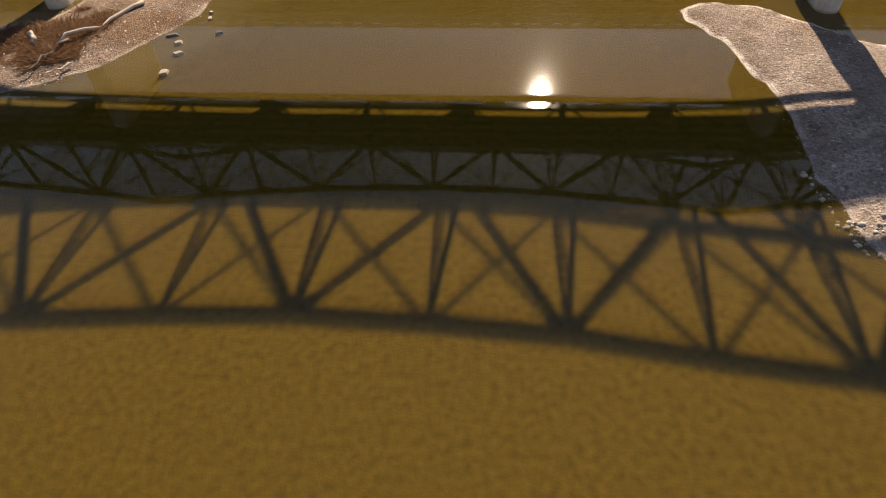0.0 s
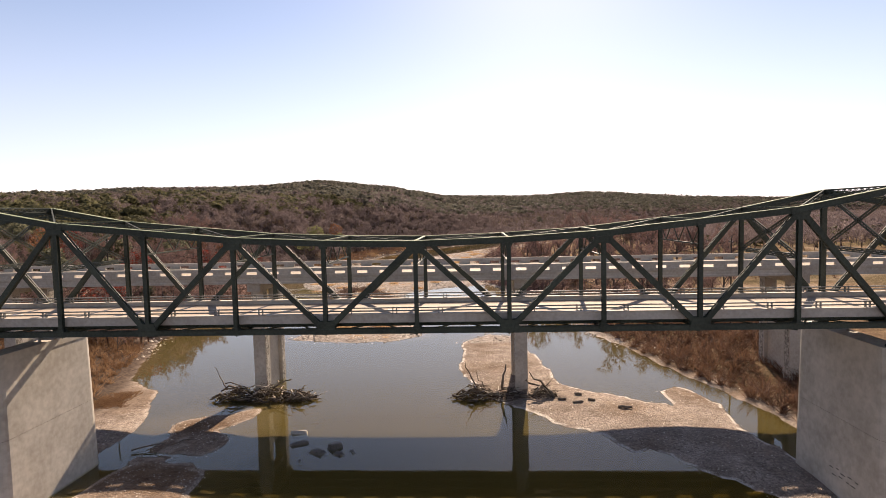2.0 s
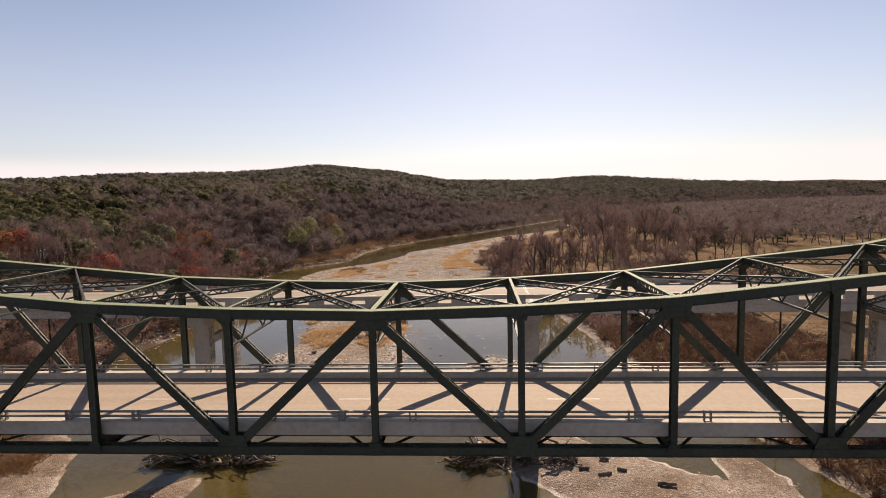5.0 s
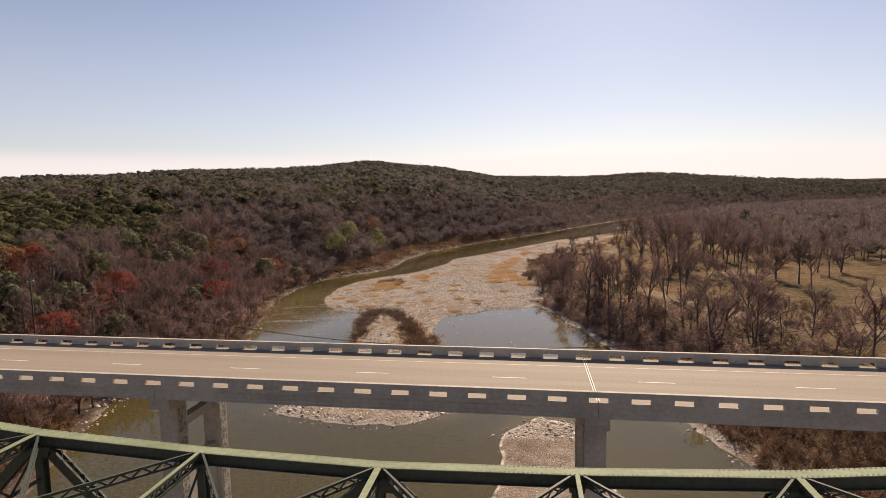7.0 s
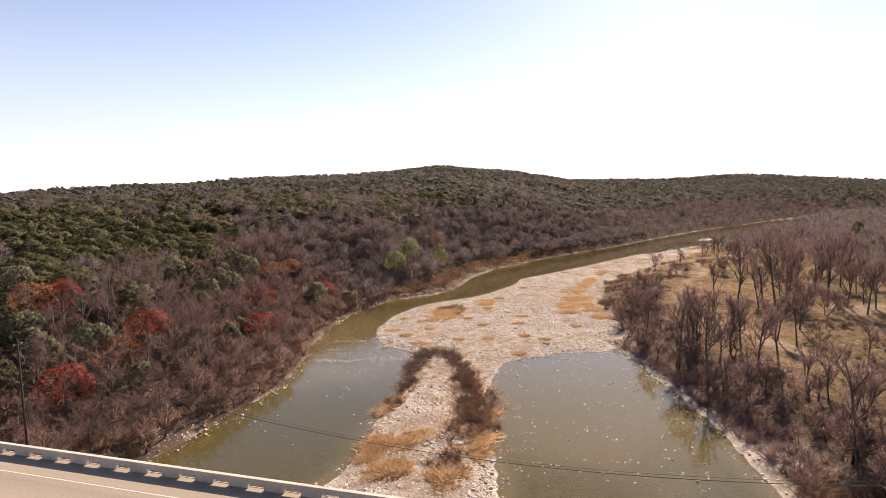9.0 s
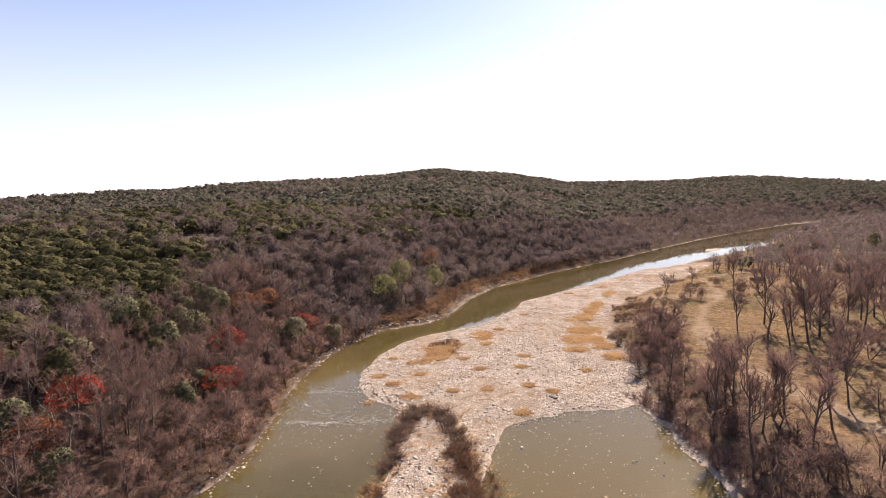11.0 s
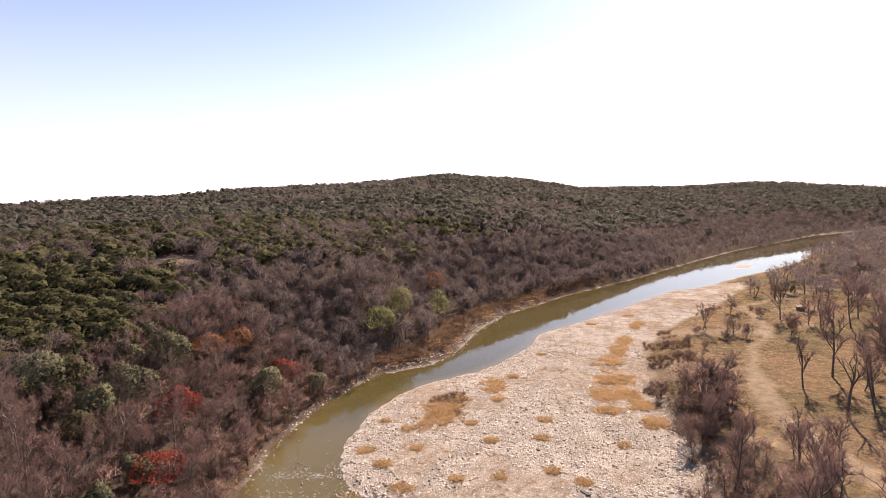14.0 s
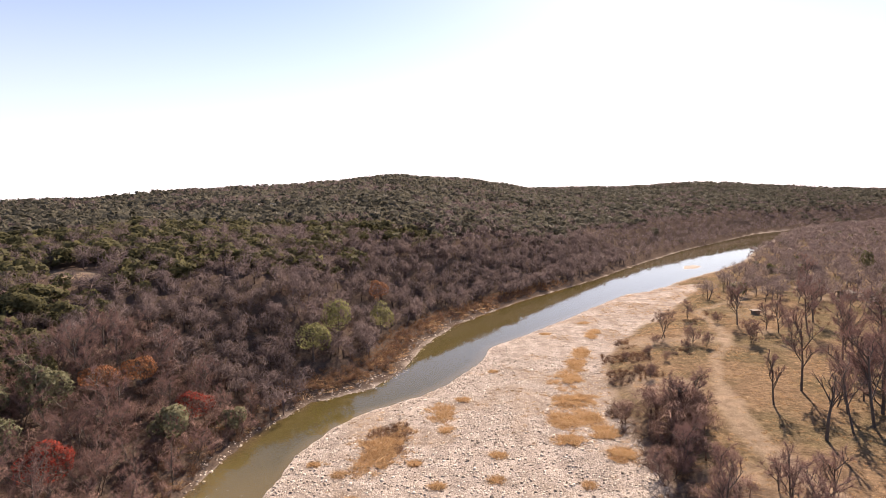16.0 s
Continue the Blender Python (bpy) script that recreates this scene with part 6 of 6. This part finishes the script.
for k, (xa, ya, xb, yb, wide) in enumerate(((-70, 142, -55, 147, 0.7), (-65, 125.5, -55, 128, 0.5), (-56, 128.5, -42, 132.5, 0.9))):
    q = RNG.uniform(0, 1, 420)
    fp[420 * k : 420 * k + 420] = np.stack([xa + (xb - xa) * q, ya + (yb - ya) * q + 0.5 * np.sin(7 * q)], 1) + RNG.normal(size=(420, 2)) * wide
fz = plan(fp[:, 0], fp[:, 1])[4]
fp = fp[fz < -0.02]
fd = np.stack([RNG.uniform(0.08, 0.4, len(fp)), RNG.normal(size=len(fp)) * 0.15, 0 * fp[:, 0]], 1)
fside = np.stack([-fd[:, 1], fd[:, 0], 0 * fd[:, 0]], 1) * 0.055
base = np.concatenate([fp, np.full((len(fp), 1), 0.015)], 1)
fv = np.stack([base - fside, base + fd - fside, base + fd + fside, base + fside], 1)
fv[:, :, 2] += RNG.uniform(0, 0.05, fv.shape[:2])
tagged(new("riffle", array_mesh("riffle", fv.reshape(-1, 3), np.arange(4 * len(fp)).reshape(-1, 4), FOAM_SPARKLE)), "broken white water and painted sun sparkle of a small riffle", "rapids", kind="stuff")


def rock(x, y, w, d, h, mat, label, turn=0.0, z=None):
    """An angular block with a tilted top, broken corners and worn edges."""
    bm = bmesh.new()
    bmesh.ops.create_cube(bm, size=1.0)
    w, d, h = 0.85 * w, 0.75 * d, 0.6 * h
    for v in bm.verts:
        top = v.co.z > 0
        v.co = Vector((v.co.x * w * (0.82 if top else 1) + RNG.normal() * w * 0.09, v.co.y * d * (0.8 if top else 1) + RNG.normal() * d * 0.1, v.co.z * h + RNG.normal() * h * (0.16 if top else 0.05)))
    corner = sorted(bm.verts, key=lambda v: v.co.x + v.co.z * 2)[-2:]
    bmesh.ops.bevel(bm, geom=corner, offset=min(w, d) * 0.3, segments=1, affect="VERTICES", clamp_overlap=True)
    bmesh.ops.bevel(bm, geom=list(bm.edges), offset=min(w, d, h) * 0.07, segments=1, affect="EDGES", clamp_overlap=True)
    me = bpy.data.meshes.new("boulder")
    bm.to_mesh(me)
    bm.free()
    me.materials.append(mat)
    ob = tagged(new("boulder", me), label, "rock", "boulders in the river")
    zz = float(ground_height([x], [y])[0]) if z is None else z
    ob.location, ob.rotation_euler = (x, y, zz + h * 0.22), (0, 0, turn)
    return ob


CHANNEL_ROCKS = ((-20.6, 19.0, 2.2, 1.3, 0.6, 1), (-19.7, 15.8, 2.4, 1.4, 0.6, 0), (-16.9, 13.6, 2.3, 1.6, 1.0, 0), (-15.3, 14.8, 2.0, 1.5, 1.1, 0), (-14.6, 13.2, 1.5, 1.0, 0.7, 0), (-13.2, 13.9, 1.2, 0.6, 0.5, 0), (-18.2, 11.6, 1.0, 0.7, 0.4, 0), (-25.3, -8.6, 0.9, 0.7, 0.45, 1))
EDGE_ROCKS = ((-27, -5.6, 1.2, 0.8, 0.5, 0), (-24.6, -2.4, 0.7, 0.5, 0.35, 1), (-25.4, -11.7, 1.1, 0.8, 0.45, 1), (-26, -6.8, 0.9, 0.7, 0.4, 1), (-22.9, -5, 0.7, 0.5, 0.4, 0), (-24.9, -1.2, 0.6, 0.5, 0.3, 1), (-12.9, 150.5, 2.8, 1.0, 0.7, 0), (-22.6, 164.5, 1.0, 0.8, 0.5, 0), (-29.5, 72.3, 1.3, 1.1, 0.9, 0))
for x, y, w, d, h, pale in CHANNEL_ROCKS + EDGE_ROCKS:
    rock(x, y, w, d, h, PALE_ROCK if pale else ROCK, "pale flat limestone block at the water's edge" if pale else "dark angular boulder in shallow water", RNG.uniform(0, 3), max(float(ground_height([x], [y])[0]), -0.12))

WOOD = material("weathered_driftwood", (0.07, 0.053, 0.04), (0.22, 0.172, 0.132), 1.5, rough=0.9, bump=0.4, fine=6, spread=0.2)
BLEACHED = material("bleached_wood", (0.30, 0.25, 0.20), (0.50, 0.44, 0.37), 1.5, rough=0.85, bump=0.3, fine=6, spread=0.2)


def crooked(a, b, r0, r1, bend=0.08, sides=6, n=5):
    a, b = Vector(a), Vector(b)
    length = (b - a).length
    pts = [a.lerp(b, i / n) + Vector(RNG.normal(size=3)) * length * bend * (0 < i < n) for i in range(n + 1)]
    return Shape().tube(pts, [r0 + (r1 - r0) * i / n for i in range(n + 1)], sides)


DARK_STICK = foliage("dark_drift_sticks", [(0.035, 0.026, 0.02), (0.07, 0.052, 0.04), (0.14, 0.105, 0.08)], thin=0.0)


def drift_pile(clumps, logs, label):
    """Logs and sticks in a few heaps run together, lying mostly across the stream."""
    ob = thing("driftwood_pile", label, "driftwood", "flood debris round the piers")
    for i in range(logs):
        x, y, rx, ry, h = clumps[i % len(clumps)]
        q, r = RNG.uniform(0, 6.28), RNG.uniform(0, 0.9)
        c = Vector((x + rx * r * math.cos(q), y + ry * r * math.sin(q), 0.1 + h * RNG.uniform(0.1, 1) * (1 - r)))
        t = RNG.normal() * 0.55
        d = Vector((math.cos(t), math.sin(t), RNG.normal() * 0.2)) * RNG.uniform(0.7, 2.6)
        r0 = RNG.uniform(0.05, 0.19)
        part("log", crooked(c - d, c + d, r0, r0 * 0.45), BLEACHED if i % 9 == 4 else WOOD, ob, smooth=True)
    vs = []
    for x, y, rx, ry, h in clumps:
        n = int(95 * rx * ry)
        q, r = RNG.uniform(0, 6.28, n), RNG.uniform(0, 1, n) ** 0.6
        p = np.stack([x + rx * r * np.cos(q), y + ry * r * np.sin(q), 0.05 + h * (1 - r) * RNG.uniform(0.1, 1.15, n)], 1)
        d = RNG.normal(size=(n, 3)) * [0.8, 0.5, 0.3]
        vs.append(slivers(p, d, np.full(n, 0.04)))
    v, f = join(*vs)
    sticks = new("stick_tangle", array_mesh("stick_tangle", v, f, DARK_STICK))
    sticks.parent = ob
    tagged(sticks, "tangle of dark sticks", kind="stuff")
    return ob


left_pile = drift_pile(((-33.2, 31.8, 3.0, 2.0, 1.7), (-28.8, 31.4, 3.6, 2.4, 2.1), (-24.6, 31.2, 2.6, 1.5, 1.2)), 54, "broad tangle of dark driftwood caught on a bridge pier")
right_pile = drift_pile(((0.4, 31.3, 2.9, 2.1, 1.9), (4.8, 31.2, 2.6, 1.8, 1.2), (9.2, 30.8, 2.3, 1.8, 1.7)), 48, "tangle of dark driftwood and limbs caught on a bridge pier")
for (a, b, r0, r1), ob in zip((((-35, 32, 1.2), (-37.2, 33, 4.0), 0.10, 0.03), ((-36.5, 30.5, 0.3), (-31, 30, 0.4), 0.2, 0.12), ((-28, 31, 1.5), (-25.5, 31.5, 2.6), 0.14, 0.06), ((-25, 30, 1.0), (-23, 30.5, 2.0), 0.1, 0.04), ((0.5, 32, 1.2), (-1.2, 32.5, 4.6), 0.13, 0.04), ((1.5, 31.5, 1.0), (0.2, 32.2, 3.4), 0.1, 0.03), ((3.8, 32, 1.0), (4.4, 32.6, 4.2), 0.2, 0.1), ((10.5, 30, 0.4), (7.6, 32.2, 3.2), 0.24, 0.1), ((-2.5, 31.5, 0.3), (3, 31, 0.6), 0.16, 0.1)), (left_pile,) * 4 + (right_pile,) * 5):
    part("limb", crooked(a, b, r0, r1, 0.07), WOOD, ob, smooth=True)


def fallen_log(name, a, b, r0, r1, mat, label, stubs=3):
    ob = thing(name, label, "log")
    part("stem", crooked(a, b, r0, r1, 0.03, 8, 7), mat, ob, smooth=True)
    a, b = Vector(a), Vector(b)
    for i in range(stubs):
        c = a.lerp(b, 0.35 + 0.6 * i / max(stubs, 1))
        part("branch", crooked(c, c + Vector((RNG.normal() * 0.8, RNG.normal() * 0.8, 0.6)), r1 * 0.6, 0.02, 0.05), mat, ob, smooth=True)
    return ob


fallen_log("bleached_log", (-31.6, -0.3, 0.55), (-35.4, -8.6, 0.85), 0.19, 0.12, BLEACHED, "long bleached driftwood trunk lying on gravel", 0)
fallen_log("driftwood_branch", (-35.0, -8.0, 0.8), (-36.4, -13.2, 0.5), 0.12, 0.05, WOOD, "dark forked branch washed up on dry grass", 4)
fallen_log("bleached_stump", (-39.2, -6.6, 0.6), (-37.8, -8.4, 0.75), 0.24, 0.2, BLEACHED, "short thick bleached log in dry grass", 0)
fallen_log("driftwood_branch", (-33.2, -11.3, 0.45), (-34.6, -13.4, 0.6), 0.09, 0.04, BLEACHED, "short pale branch on gravel", 2)
fallen_log("sunken_branch", (-37.5, 13.5, 0.25), (-32, 16.5, 0.3), 0.09, 0.04, WOOD, "dark branch lying across shallow water", 2)
for x, y, w in ((18.9, 26.0, 1.7), (14, 31, 0.9), (13.4, 27.6, 1.3), (15.3, 28.8, 0.9), (11.5, 29, 1.0)):
    fallen_log("driftwood_chunk", (x - w / 2, y, 0.5), (x + w / 2, y + RNG.normal() * 0.2, 0.52), 0.2, 0.16, WOOD, "short dark log on a gravel bar", 0)


# ---- power line across the river ----
POLE_WOOD = material("creosoted_pole", (0.022, 0.018, 0.015), (0.06, 0.05, 0.042), 1.5, rough=0.95, bump=0.3, fine=8, spread=0.2, spec=0.2)


def utility_pole(x, y, top):
    ob = thing("utility_pole", "dark wooden utility pole with a crossarm by the river", "utility pole", "poles of the power line")
    z = float(ground_height([x], [y])[0]) - 0.5
    part("post", Shape().tube([(x, y, z), (x, y, top)], [0.15, 0.1], 10), POLE_WOOD, ob, smooth=True)
    part("crossarm", Shape().box(x - 0.06, x + 0.06, y - 0.6, y + 0.6, top - 0.75, top - 0.62), BARK, ob)
    for e in (-0.5, 0.5):
        part("insulator", Shape().tube([(x, y + e, top - 0.62), (x, y + e, top - 0.45)], [0.05, 0.04], 8), PAINT_WHITE, ob)
    return ob


POLES = ((-70.3, 60.0, 22.0), (47.2, 60.0, 19.6))
for pole in POLES:
    utility_pole(*pole)
for e, drop, thick in ((-0.5, 6.9, 0.03), (0.5, 7.15, 0.013)):
    (xa, ya, za), (xb, yb, zb) = POLES
    pts = [(xa + (xb - xa) * t, ya + e, za - 0.45 + (zb - za) * t - 4 * drop * t * (1 - t)) for t in (i / 40 for i in range(41))]
    wire = thing("power_line", "thin dark power cable sagging across the river", "cable", "cables of the power line")
    part("cable", Shape().tube(pts, [thick] * 41, 5), RUBBER, wire)

utility_pole(131.0, 373.0, 12.0)


def gabled(name, x, y, w, d, wall, roof, turn, label, walls, roofing, sink=0.6):
    """A plain low building with a shallow gabled roof and small windows."""
    ob = thing(name, label, "building")
    z = float(ground_height([x], [y])[0]) - sink
    ob.location, ob.rotation_euler = (x, y, z), (0, 0, turn)
    part("wall", Shape().box(-w / 2, w / 2, -d / 2, d / 2, 0, wall), walls, ob)
    e = 0.6
    v = [(a * (w / 2 + e), b, c) for a in (-1, 1) for b, c in ((-d / 2 - e, wall), (d / 2 + e, wall), (d / 2 + e, wall + 0.25), (0, wall + roof), (-d / 2 - e, wall + 0.25))]
    part("roof", Shape().add(v, [(0, 1, 2, 3, 4), (9, 8, 7, 6, 5)] + [(i, i + 5, (i + 1) % 5 + 5, (i + 1) % 5) for i in range(5)]), roofing, ob)
    for i in range(int(w // 5)):
        c = -w / 2 + 2.5 + 5 * i
        part("window", Shape().box(c - 0.6, c + 0.6, -d / 2 - 0.03, -d / 2 + 0.03, wall * 0.5, wall * 0.8), RUBBER, ob, "dark window pane")
    return ob


gabled("house", HOUSE[0], HOUSE[1], 27.0, 8.0, 4.3, 1.0, 0.3, "long pale house with a low roof above the trees", PAINT_WHITE, STEEL)
gabled("shed", 117.0, 352.0, 6.0, 4.5, 2.6, 1.4, 0.4, "small dark brown shed beside a dirt road", WOOD, WOOD, 0.2)

gabled("trailer", 66.5, 313.0, 2.6, 1.8, 1.5, 0.2, 0.2, "small dark box trailer parked on the field", WOOD, WOOD, 0.1)

# graffiti on the pier: illegible strokes
scrawl = thing("graffiti", "dark sprayed scrawl on a concrete pier face", "graffiti")
for i in range(9):
    y, z = 2.2 + 0.8 * (i % 5) + 0.3 * (i // 5), 2.3 - 0.5 * (i // 5) - 0.05 * (i % 3)
    part("stroke", Shape().box(31.29, 31.345, y, y + 0.3 + 0.12 * (i % 3), z + 0.1 * (i % 2), z + 0.1 * (i % 2) + 0.06), DARK_WASH, scrawl)
